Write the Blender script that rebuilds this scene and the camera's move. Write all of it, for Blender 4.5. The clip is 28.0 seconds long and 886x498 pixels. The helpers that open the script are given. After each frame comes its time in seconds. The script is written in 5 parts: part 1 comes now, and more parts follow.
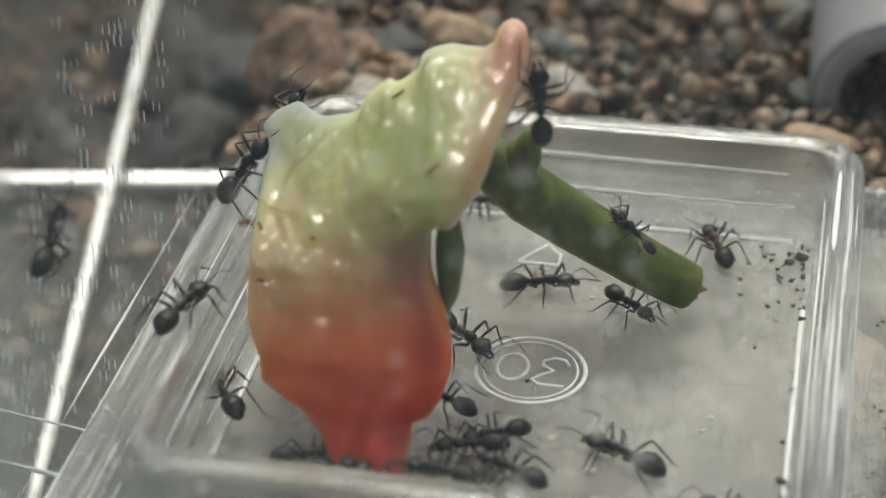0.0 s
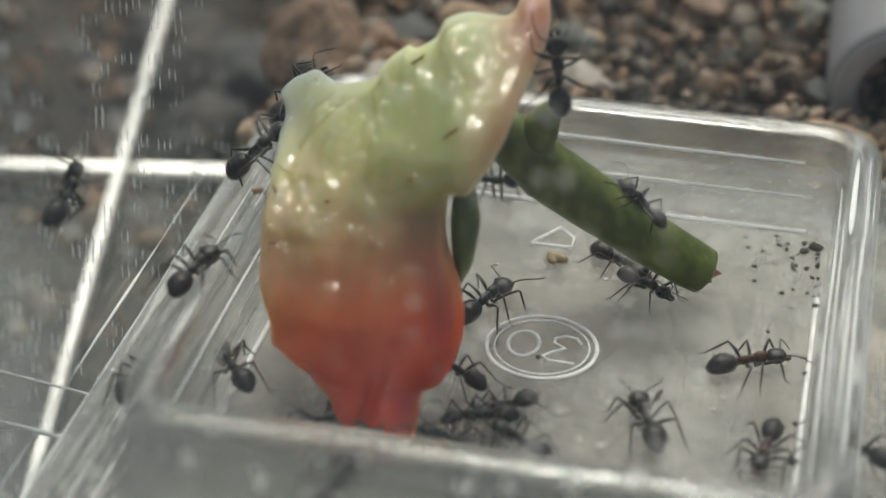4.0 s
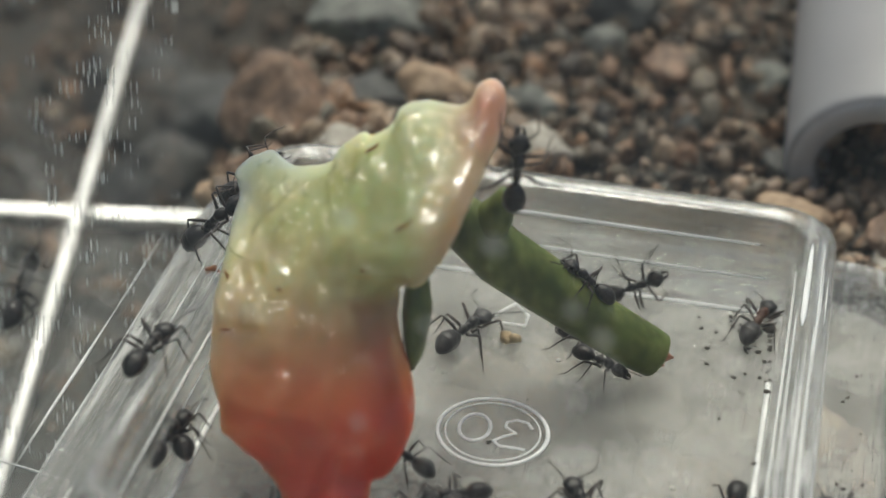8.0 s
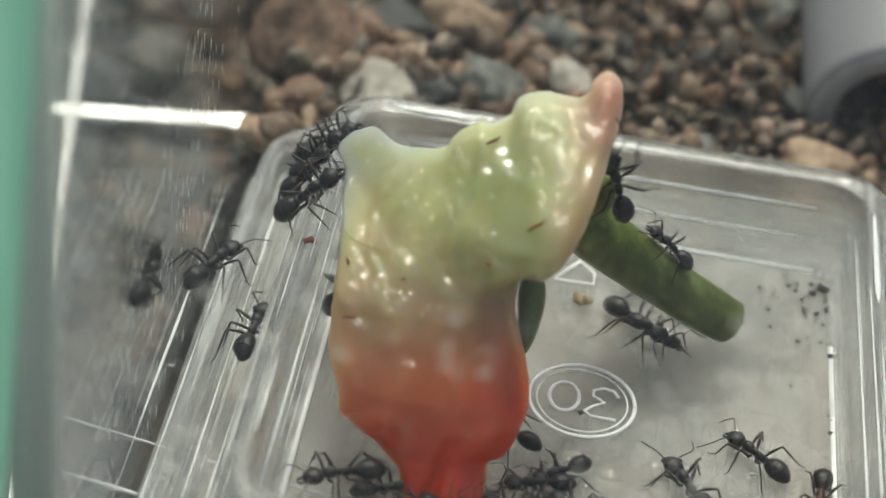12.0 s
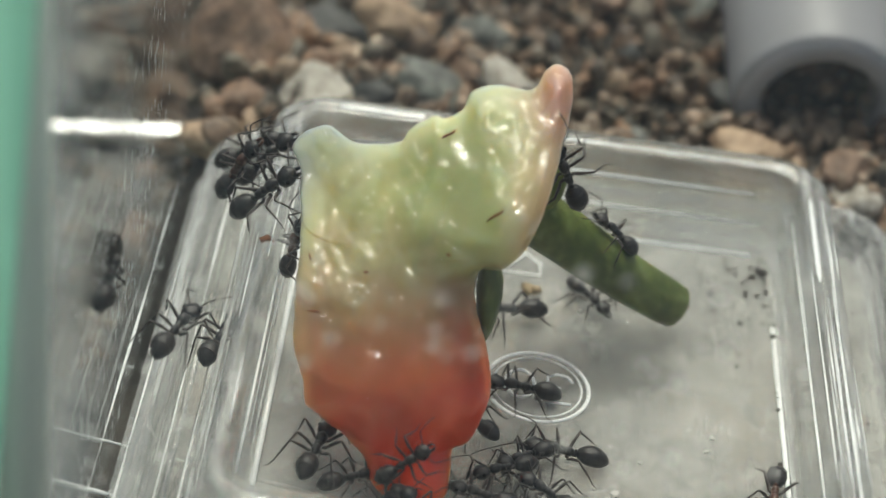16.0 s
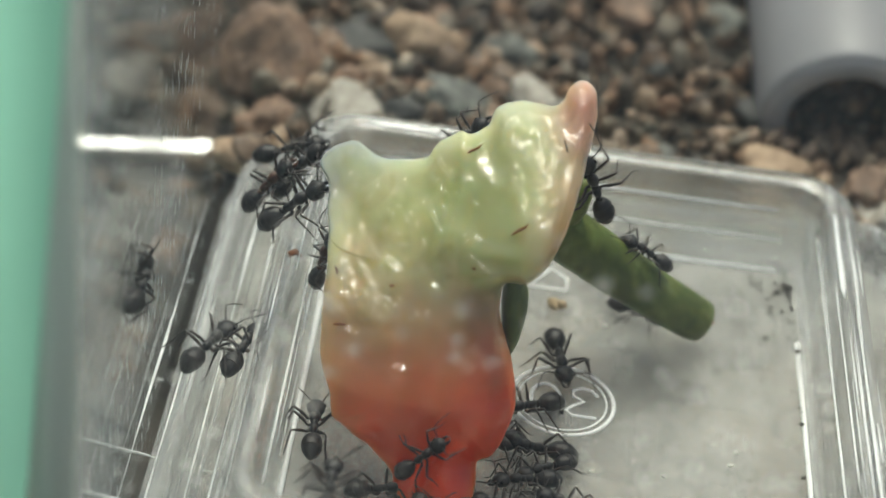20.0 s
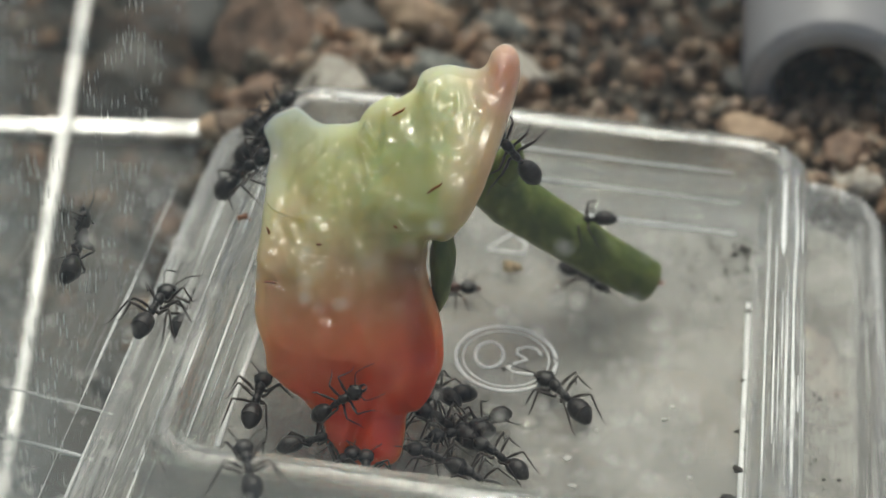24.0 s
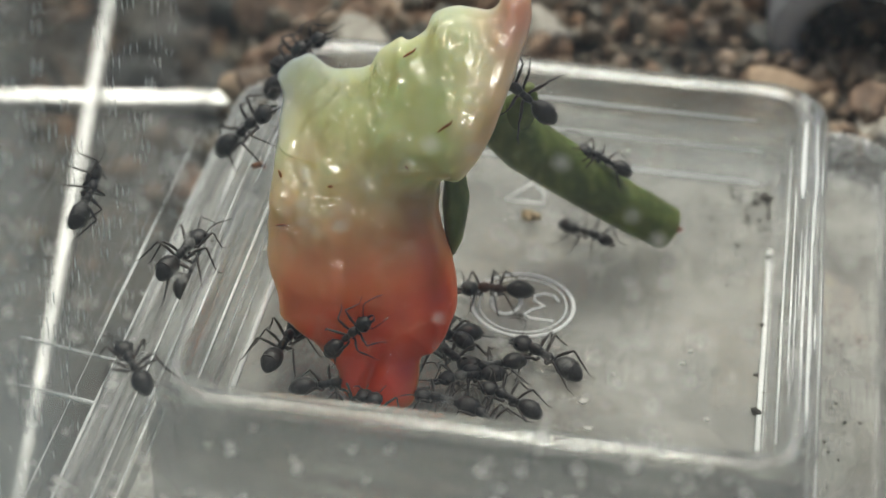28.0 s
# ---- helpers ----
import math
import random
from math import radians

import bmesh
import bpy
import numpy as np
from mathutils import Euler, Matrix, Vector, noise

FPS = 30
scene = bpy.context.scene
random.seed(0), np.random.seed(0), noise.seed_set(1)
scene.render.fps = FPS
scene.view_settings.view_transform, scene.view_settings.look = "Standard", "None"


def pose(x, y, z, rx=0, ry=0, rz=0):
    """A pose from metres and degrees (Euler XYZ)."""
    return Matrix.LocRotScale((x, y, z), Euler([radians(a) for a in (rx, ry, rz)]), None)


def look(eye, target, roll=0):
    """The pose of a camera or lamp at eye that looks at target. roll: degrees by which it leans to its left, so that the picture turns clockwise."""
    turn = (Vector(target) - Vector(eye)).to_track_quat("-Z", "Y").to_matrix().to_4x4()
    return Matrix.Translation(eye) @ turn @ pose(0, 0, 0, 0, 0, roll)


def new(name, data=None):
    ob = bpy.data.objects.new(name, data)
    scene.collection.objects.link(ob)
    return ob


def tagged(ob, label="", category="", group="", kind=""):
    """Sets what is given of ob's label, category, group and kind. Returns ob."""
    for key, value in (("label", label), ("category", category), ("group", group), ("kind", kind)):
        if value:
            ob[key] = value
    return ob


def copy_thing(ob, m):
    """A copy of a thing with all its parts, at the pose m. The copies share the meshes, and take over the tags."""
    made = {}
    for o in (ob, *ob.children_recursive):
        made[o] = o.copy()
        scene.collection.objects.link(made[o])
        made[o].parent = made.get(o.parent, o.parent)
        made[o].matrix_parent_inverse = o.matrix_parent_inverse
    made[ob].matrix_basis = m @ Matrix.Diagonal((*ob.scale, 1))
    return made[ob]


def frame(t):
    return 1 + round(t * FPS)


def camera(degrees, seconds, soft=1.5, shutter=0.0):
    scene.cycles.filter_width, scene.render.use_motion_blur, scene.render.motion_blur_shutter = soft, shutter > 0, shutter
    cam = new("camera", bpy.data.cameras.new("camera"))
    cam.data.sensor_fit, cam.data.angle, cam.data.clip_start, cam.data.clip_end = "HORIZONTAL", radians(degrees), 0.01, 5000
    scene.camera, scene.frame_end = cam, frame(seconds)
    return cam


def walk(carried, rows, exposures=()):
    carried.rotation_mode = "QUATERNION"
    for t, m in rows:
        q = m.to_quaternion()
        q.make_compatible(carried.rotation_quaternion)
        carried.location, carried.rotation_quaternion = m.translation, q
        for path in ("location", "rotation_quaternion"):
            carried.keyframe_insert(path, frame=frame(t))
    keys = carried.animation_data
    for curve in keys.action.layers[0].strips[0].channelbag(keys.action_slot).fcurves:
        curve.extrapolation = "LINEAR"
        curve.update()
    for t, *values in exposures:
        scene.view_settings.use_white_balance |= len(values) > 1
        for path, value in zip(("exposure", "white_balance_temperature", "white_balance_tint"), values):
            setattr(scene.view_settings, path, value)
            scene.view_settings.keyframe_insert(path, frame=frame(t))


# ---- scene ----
from mathutils.geometry import delaunay_2d_cdt

cam = camera(24.09, 28.0, soft=1.5)
PATH = [  # seconds, eye in cm, heading, tilt and roll in degrees
    (0, 2.410, -15.124, 11.157, 11.98, -32.74, -0.88),
    (0.5, 2.435, -14.939, 11.173, 12.07, -32.94, -0.81),
    (1, 2.436, -15.033, 11.230, 12.70, -33.21, -1.66),
    (1.5, 2.769, -14.662, 11.023, 13.31, -33.01, -1.99),
    (2, 2.378, -14.950, 11.159, 12.75, -32.38, -1.05),
    (2.5, 2.313, -15.300, 10.924, 12.30, -31.48, -0.21),
    (4.5, 2.346, -15.388, 10.498, 11.74, -31.31, 1.13),
    (5, 2.481, -15.277, 11.326, 11.30, -30.49, 1.36),
    (5.5, 2.595, -15.206, 11.191, 11.18, -30.28, 1.73),
    (6, 2.796, -15.005, 11.019, 11.01, -30.49, 1.93),
    (6.5, 2.884, -14.759, 10.759, 11.17, -31.04, 1.89),
    (7, 3.188, -14.792, 10.759, 10.91, -30.94, 1.98),
    (7.5, 2.970, -14.893, 10.868, 11.37, -31.04, 1.96),
    (8, 2.343, -14.913, 11.216, 10.89, -31.67, 2.37),
    (8.5, 1.381, -14.961, 11.867, 8.67, -33.54, 4.28),
    (9, 0.822, -14.684, 12.511, 7.49, -35.24, 5.55),
    (9.5, 0.420, -14.446, 12.603, 6.87, -36.18, 6.59),
    (10, 0.004, -14.403, 12.629, 5.94, -36.64, 7.01),
    (10.5, -0.322, -14.561, 12.791, 5.05, -36.99, 7.56),
    (11, -0.683, -14.484, 12.712, 3.52, -37.01, 8.12),
    (11.5, -0.725, -14.407, 12.721, 2.87, -37.01, 8.05),
    (12, -0.800, -14.732, 12.837, 2.67, -37.56, 7.83),
    (12.5, -0.885, -14.627, 12.522, 3.25, -37.72, 6.81),
    (14.5, -1.001, -14.924, 12.514, 2.15, -38.07, 7.47),
    (15, -1.376, -15.207, 12.712, 0.63, -37.75, 7.80),
    (15.5, -1.646, -15.382, 12.918, -1.20, -36.61, 8.51),
    (16, -1.436, -15.251, 12.856, -1.30, -36.70, 8.41),
    (16.5, -1.382, -15.120, 12.744, -1.22, -36.83, 8.46),
    (17, -1.438, -15.272, 12.651, -0.83, -36.87, 8.25),
    (17.5, -1.255, -15.154, 12.585, -0.43, -36.83, 7.54),
    (18, -1.188, -15.075, 12.499, -0.17, -36.82, 7.40),
    (18.5, -1.212, -14.949, 12.186, -0.08, -36.93, 7.52),
    (19, -1.318, -15.042, 12.538, 0.16, -36.92, 7.47),
    (19.5, -1.291, -15.188, 12.921, 0.08, -36.45, 7.62),
    (20, -1.331, -15.435, 12.933, 0.05, -36.27, 7.73),
    (20.5, -1.229, -15.597, 12.753, 0.30, -36.42, 7.73),
    (21, -1.130, -15.503, 12.560, 0.37, -36.61, 7.66),
    (21.5, -1.101, -15.446, 12.427, 0.49, -36.66, 7.60),
    (22, -0.522, -15.351, 12.600, 2.10, -37.01, 6.24),
    (22.5, 0.176, -15.647, 13.130, 3.68, -36.46, 5.09),
    (24.5, 1.113, -15.933, 13.152, 7.05, -36.67, 2.90),
    (25, 1.110, -15.881, 13.215, 7.56, -36.75, 2.55),
    (25.5, 1.168, -15.936, 13.155, 7.51, -36.66, 2.57),
    (26, 1.441, -16.064, 13.035, 8.18, -36.53, 2.04),
    (26.5, 1.492, -16.146, 12.732, 7.64, -36.36, 2.38),
    (27, 1.635, -15.880, 12.650, 8.04, -36.55, 1.87),
    (27.5, 1.629, -15.987, 12.567, 8.46, -36.64, 1.67),
    (28, 1.560, -16.130, 12.561, 8.37, -36.34, 1.68),
]
U = 0.01  # one unit of the plan is a centimetre


def eye_pose(x, y, z, heading, tilt, roll):
    return pose(x * U, y * U, z * U) @ pose(0, 0, 0, 0, 0, heading) @ pose(0, 0, 0, 90 + tilt) @ pose(0, 0, 0, 0, 0, roll)


walk(cam, [(row[0], eye_pose(*row[1:])) for row in PATH], [(0, -0.16, 6500, -2), (5, -0.24, 6500, -2), (8, -0.20, 6500, -2), (12, -0.12, 6500, -4), (17, -0.02, 6500, -5), (20, 0.0, 6500, -6), (25, -0.26, 6500, -2), (28, -0.20, 6500, -2)])
cam.data.dof.use_dof, cam.data.dof.focus_distance, cam.data.dof.aperture_fstop = True, 0.192, 21.0

# ---- light ----
SUN_TILT, SUN_TURN = 68, 352  # elevation, and bearing from +y towards +x
world = bpy.data.worlds.new("sky")
scene.world = world
world.use_nodes = True
wn = world.node_tree.nodes
sky = wn.new("ShaderNodeTexSky")
sky.sky_type, sky.sun_disc = "NISHITA", False
sky.air_density, sky.dust_density, sky.ozone_density = 0.6, 7.0, 0.5
sky.sun_elevation, sky.sun_rotation = radians(SUN_TILT), radians(SUN_TURN)
world.node_tree.links.new(sky.outputs[0], wn["Background"].inputs[0])
wn["Background"].inputs[1].default_value = 0.15
sun = new("sun", bpy.data.lights.new("sun", "SUN"))
sun.data.energy, sun.data.angle, sun.data.color = 1.3, radians(12), (1.0, 0.97, 0.94)
sd = Vector((math.sin(radians(SUN_TURN)) * math.cos(radians(SUN_TILT)), math.cos(radians(SUN_TURN)) * math.cos(radians(SUN_TILT)), math.sin(radians(SUN_TILT))))
sun.matrix_world = look(sd, (0, 0, 0))


# ---- materials ----
class Mat:
    """A node material with short calls. Coordinates are in centimetres."""

    def __init__(self, name):
        self.m = bpy.data.materials.new(name)
        self.m.use_nodes = True
        self.t = self.m.node_tree
        self.b = self.t.nodes["Principled BSDF"]
        self.out = self.t.nodes["Material Output"]
        c = self.node("ShaderNodeTexCoord")
        mp = self.node("ShaderNodeMapping")
        mp.inputs["Scale"].default_value = (100, 100, 100)
        self.link(c.outputs["Object"], mp.inputs[0])
        self.co = mp.outputs[0]

    def node(self, kind):
        return self.t.nodes.new(kind)

    def link(self, a, b):
        self.t.links.new(a, b)

    def put(self, **values):
        for k, v in values.items():
            s = self.b.inputs[k.replace("_", " ")]
            if hasattr(v, "links"):
                self.link(v, s)
            else:
                s.default_value = v
        return self

    def noise(self, scale, detail=4, rough=0.6, co=None):
        n = self.node("ShaderNodeTexNoise")
        n.inputs["Scale"].default_value, n.inputs["Detail"].default_value, n.inputs["Roughness"].default_value = scale, detail, rough
        self.link(co or self.co, n.inputs["Vector"])
        return n.outputs["Fac"]

    def stretched(self, sx, sy, sz):
        mp = self.node("ShaderNodeMapping")
        mp.inputs["Scale"].default_value = (sx, sy, sz)
        self.link(self.co, mp.inputs[0])
        return mp.outputs[0]

    def ramp(self, fac, stops):
        r = self.node("ShaderNodeValToRGB")
        while len(r.color_ramp.elements) < len(stops):
            r.color_ramp.elements.new(0.5)
        for e, (p, c) in zip(r.color_ramp.elements, stops):
            e.position, e.color = p, (*c, 1) if len(c) == 3 else c
        self.link(fac, r.inputs[0])
        return r.outputs[0]

    def math(self, op, a, b):
        n = self.node("ShaderNodeMath")
        n.operation = op
        for s, v in zip(n.inputs, (a, b)):
            if hasattr(v, "links"):
                self.link(v, s)
            else:
                s.default_value = v
        return n.outputs[0]

    def mix(self, fac, a, b, mode="MIX"):
        n = self.node("ShaderNodeMix")
        n.data_type, n.blend_type = "RGBA", mode
        for s, v in ((n.inputs[0], fac), (n.inputs[6], a), (n.inputs[7], b)):
            if hasattr(v, "links"):
                self.link(v, s)
            else:
                s.default_value = v if isinstance(v, (int, float)) else (*v, 1)
        return n.outputs[2]

    def z(self):
        s = self.node("ShaderNodeSeparateXYZ")
        self.link(self.co, s.inputs[0])
        return s.outputs

    def random(self):
        return self.node("ShaderNodeObjectInfo").outputs["Random"]

    def island(self):
        return self.node("ShaderNodeNewGeometry").outputs["Random Per Island"]

    def bump(self, height, strength=0.3, distance=0.0002):
        n = self.node("ShaderNodeBump")
        n.inputs["Strength"].default_value, n.inputs["Distance"].default_value = strength, distance
        self.link(height, n.inputs["Height"])
        self.link(n.outputs[0], self.b.inputs["Normal"])
        return self

    def see_through(self, fac, tint=(1, 1, 1)):
        """Part of the surface lets the light straight through; fac is the share that stays solid."""
        tr = self.node("ShaderNodeBsdfTransparent")
        tr.inputs[0].default_value = (*tint, 1)
        mx = self.node("ShaderNodeMixShader")
        if hasattr(fac, "links"):
            self.link(fac, mx.inputs[0])
        else:
            mx.inputs[0].default_value = fac
        self.link(tr.outputs[0], mx.inputs[1])
        self.link(self.b.outputs[0], mx.inputs[2])
        self.link(mx.outputs[0], self.out.inputs[0])
        return self


def clear_plastic(name, cloud, low, high):
    """Moulded clear plastic; the drawing lines run along each wall."""
    m = Mat(name)
    x, y, z = m.z()
    side = m.math("GREATER_THAN", m.math("ABSOLUTE", m.math("ADD", x, 0.06), 0.0), 2.44)
    pick = m.node("ShaderNodeMix")
    m.link(side, pick.inputs[0])
    m.link(m.noise(10, 3, 0.55, m.stretched(0.05, 1, 1)), pick.inputs[2])
    m.link(m.noise(10, 3, 0.55, m.stretched(1, 0.05, 1)), pick.inputs[3])
    streak = pick.outputs[0]
    m.put(Base_Color=(0.97, 0.975, 0.96, 1), Transmission_Weight=m.ramp(streak, [(0.50, (1.0 - cloud,) * 3), (0.66, (0.72 - cloud,) * 3)]), IOR=1.52, Roughness=m.ramp(m.noise(1.4, 4), [(0.35, (0.05,) * 3), (0.7, (0.16,) * 3)]))
    m.bump(streak, 0.55, 0.0003)
    return m.see_through(m.ramp(streak, [(0.38, (low,) * 3), (0.64, (high,) * 3)]), (0.985, 0.99, 0.98)).m


def floor_plastic(name, dark, light, low, high):
    m = Mat(name)
    along = m.noise(26, 2, 0.5, m.stretched(1.3, 0.05, 1))
    patch = m.noise(0.9, 3)
    stain = m.noise(2.3, 6)
    w = m.node("ShaderNodeTexVoronoi")
    w.feature = "DISTANCE_TO_EDGE"
    w.inputs["Scale"].default_value = 0.55
    m.link(m.co, w.inputs["Vector"])
    line = m.ramp(w.outputs["Distance"], [(0.0, (1, 1, 1)), (0.012, (0, 0, 0))])
    grime = m.math("ADD", m.math("MULTIPLY", patch, 0.6), m.math("MULTIPLY", stain, 0.4))
    m.put(Base_Color=m.ramp(grime, [(0.35, (dark, dark, dark * 0.92)), (0.65, (light, light * 0.99, light * 0.93))]), Roughness=m.ramp(grime, [(0.3, (0.10,) * 3), (0.7, (0.42,) * 3)]), IOR=1.46)
    m.bump(m.math("ADD", along, m.math("MULTIPLY", line, 0.6)), 0.22, 0.0001)
    share = m.math("ADD", m.math("MULTIPLY", along, 0.3), m.math("MULTIPLY", grime, 0.7))
    return m.see_through(m.ramp(share, [(0.36, (low,) * 3), (0.66, (high,) * 3)])).m


def wall_plastic():
    """A clear wall with scratches that run downwards, a thin film of dust and a painted pale veil."""
    m = Mat("scratched_clear_wall")
    v = m.node("ShaderNodeTexVoronoi")
    v.inputs["Scale"].default_value = 1.0
    m.link(m.stretched(1, 9, 2.6), v.inputs["Vector"])
    dash = m.ramp(v.outputs["Distance"], [(0.14, (1, 1, 1)), (0.26, (0, 0, 0))])
    dash = m.math("MULTIPLY", dash, m.ramp(m.noise(0.8, 3), [(0.40, (0, 0, 0)), (0.52, (1,) * 3)]))
    m.put(Base_Color=(0.86, 0.88, 0.86, 1), Roughness=0.2, IOR=1.46)
    film = m.math("ADD", m.math("MULTIPLY", m.noise(0.6, 4), 0.35), m.math("MULTIPLY", m.z()[1], -0.12))  # pale veil painted thicker towards the corner, for light reflected by the wall
    share = m.math("ADD", m.ramp(m.math("ADD", film, 0.6), [(0.12, (0.015,) * 3), (0.50, (0.035,) * 3), (0.70, (0.36,) * 3)]), m.math("MULTIPLY", dash, 0.8))
    back = m.node("ShaderNodeBsdfTranslucent")
    back.inputs[0].default_value = (0.9, 0.92, 0.9, 1)
    both = m.node("ShaderNodeMixShader")
    both.inputs[0].default_value = 0.5
    m.link(m.b.outputs[0], both.inputs[1])
    m.link(back.outputs[0], both.inputs[2])
    clear, shine, gloss = m.node("ShaderNodeBsdfTransparent"), m.node("ShaderNodeBsdfGlossy"), m.node("ShaderNodeLayerWeight")
    shine.inputs["Roughness"].default_value, gloss.inputs["Blend"].default_value = 0.02, 0.5
    pane_mix = m.node("ShaderNodeMixShader")
    m.link(m.math("MULTIPLY", m.math("POWER", gloss.outputs["Facing"], 5.0), 0.6), pane_mix.inputs[0])
    m.link(clear.outputs[0], pane_mix.inputs[1])
    m.link(shine.outputs[0], pane_mix.inputs[2])
    mx = m.node("ShaderNodeMixShader")
    m.link(share, mx.inputs[0])
    m.link(pane_mix.outputs[0], mx.inputs[1])
    m.link(both.outputs[0], mx.inputs[2])
    m.link(mx.outputs[0], m.out.inputs[0])
    return m.m


def front_plastic():
    """A clear wall with a breath of haze, thicker towards its foot; it also stands for veiling glare."""
    m = Mat("hazy_clear_wall")
    m.put(Base_Color=(0.74, 0.73, 0.67, 1), Roughness=0.6, IOR=1.05)
    low = m.ramp(m.math("ADD", m.math("DIVIDE", m.z()[2], 10.0), m.math("MULTIPLY", m.noise(0.9, 3), 0.06)), [(0.29, (0.12,) * 3), (0.39, (0.0,) * 3)])
    return m.see_through(m.math("ADD", m.ramp(m.noise(0.5, 3), [(0.35, (0.04,) * 3), (0.7, (0.12,) * 3)]), low)).m


def dried_splash():
    """A thin pale crust that light shines through."""
    m = Mat("dried_splash")
    crust, clear, mx = m.node("ShaderNodeBsdfTranslucent"), m.node("ShaderNodeBsdfTransparent"), m.node("ShaderNodeMixShader")
    crust.inputs[0].default_value = (0.95, 0.95, 0.92, 1)
    m.link(m.ramp(m.noise(8, 3), [(0.3, (0.20,) * 3), (0.7, (0.42,) * 3)]), mx.inputs[0])
    m.link(clear.outputs[0], mx.inputs[1])
    m.link(crust.outputs[0], mx.inputs[2])
    m.link(mx.outputs[0], m.out.inputs[0])
    return m.m


def fruit_flesh():
    """Watery flesh that light sinks deep into."""
    m = Mat("wet_fruit_flesh")
    x, y, z = m.z()
    n = m.noise(1.3, 3, 0.5)
    reach = m.node("ShaderNodeClamp")
    m.link(m.math("SUBTRACT", 1.9, z), reach.inputs[0])
    h = m.math("ADD", z, m.math("MULTIPLY", m.math("SUBTRACT", n, 0.5), 0.55))
    h = m.math("DIVIDE", m.math("SUBTRACT", h, m.math("MULTIPLY", m.math("MULTIPLY", x, 0.36), reach.outputs[0])), 3.6)
    col = m.ramp(h, [(0.06, (0.80, 0.070, 0.030)), (0.17, (0.82, 0.145, 0.060)), (0.28, (0.78, 0.28, 0.13)), (0.38, (0.72, 0.42, 0.24)), (0.47, (0.62, 0.49, 0.31)), (0.55, (0.62, 0.61, 0.33)), (0.66, (0.60, 0.63, 0.33)), (0.80, (0.62, 0.63, 0.40))])
    # the flesh turns rosy along the edge beside the stalk and at the tip
    rosy = m.math("MULTIPLY", m.ramp(m.math("DIVIDE", m.math("ADD", x, m.math("MULTIPLY", n, 0.3)), 1.4), [(0.60, (0, 0, 0)), (0.98, (0.85,) * 3)]), m.ramp(m.math("DIVIDE", z, 3.2), [(0.48, (0, 0, 0)), (0.60, (1, 1, 1))]))
    col = m.mix(rosy, col, (0.72, 0.42, 0.32))
    tip = m.math("MULTIPLY", m.ramp(m.math("SUBTRACT", m.math("ADD", m.math("MULTIPLY", x, 0.6), z), 3.0), [(0.36, (0, 0, 0)), (0.86, (1, 1, 1))]), m.ramp(m.math("DIVIDE", z, 3.2), [(0.80, (0, 0, 0)), (0.90, (1, 1, 1))]))
    col = m.mix(tip, col, (0.70, 0.36, 0.33))
    # the thin lobe is nearly colourless
    lobe = m.math("MULTIPLY", m.ramp(m.math("SUBTRACT", m.math("SUBTRACT", m.math("MULTIPLY", z, 0.8), x), 1.6), [(0.38, (0, 0, 0)), (0.90, (1, 1, 1))]), m.ramp(m.math("DIVIDE", z, 3.2), [(0.56, (0, 0, 0)), (0.68, (1, 1, 1))]))
    col = m.mix(m.math("MULTIPLY", lobe, 0.8), col, (0.56, 0.58, 0.48))
    vein = m.ramp(m.noise(2.2, 4, 0.6, m.stretched(1.4, 1, 0.5)), [(0.34, (0.80, 0.86, 0.74)), (0.62, (1.0, 1.0, 1.0))])
    m.put(Base_Color=m.mix(0.85, col, vein, "MULTIPLY"), Subsurface_Weight=1.0, Subsurface_Scale=0.008, Roughness=0.35, IOR=1.36, Specular_IOR_Level=0.2)
    m.b.inputs["Subsurface Radius"].default_value = (1.0, 0.72, 0.42)
    return m.m


def juice_film():
    """A thin clear skin of juice: it only glitters."""
    m = Mat("juice_film")
    clear, shine, gloss, mx = m.node("ShaderNodeBsdfTransparent"), m.node("ShaderNodeBsdfGlossy"), m.node("ShaderNodeFresnel"), m.node("ShaderNodeMixShader")
    shine.inputs["Roughness"].default_value, gloss.inputs["IOR"].default_value = 0.07, 1.65
    m.link(gloss.outputs[0], mx.inputs[0])
    m.link(clear.outputs[0], mx.inputs[1])
    m.link(shine.outputs[0], mx.inputs[2])
    m.link(mx.outputs[0], m.out.inputs[0])
    return m.m


def stem_skin():
    m = Mat("green_stem_skin")
    n, g = m.noise(2.4, 5, 0.65), m.noise(9, 3, 0.6, m.stretched(1, 1, 0.2))
    m.put(Base_Color=m.ramp(m.math("ADD", m.math("MULTIPLY", n, 0.7), m.math("MULTIPLY", g, 0.3)), [(0.3, (0.045, 0.062, 0.008)), (0.45, (0.072, 0.098, 0.012)), (0.56, (0.125, 0.155, 0.028)), (0.68, (0.22, 0.25, 0.09))]), Roughness=0.5, Subsurface_Weight=0.15, Subsurface_Scale=0.001)
    m.bump(g, 0.3, 0.0002)
    return m.m


def stone(name, light, deep):
    m = Mat(name)
    spots, big = m.noise(7, 6), m.noise(1.6, 3)
    col = m.mix(m.ramp(m.math("ADD", m.math("MULTIPLY", spots, 0.6), m.math("MULTIPLY", big, 0.4)), [(0.38, (0, 0, 0)), (0.62, (1, 1, 1))]), deep, light)
    m.put(Base_Color=col, Roughness=0.55)
    m.bump(m.math("ADD", m.noise(9, 6), big), 0.7, 0.0006)
    return m.m


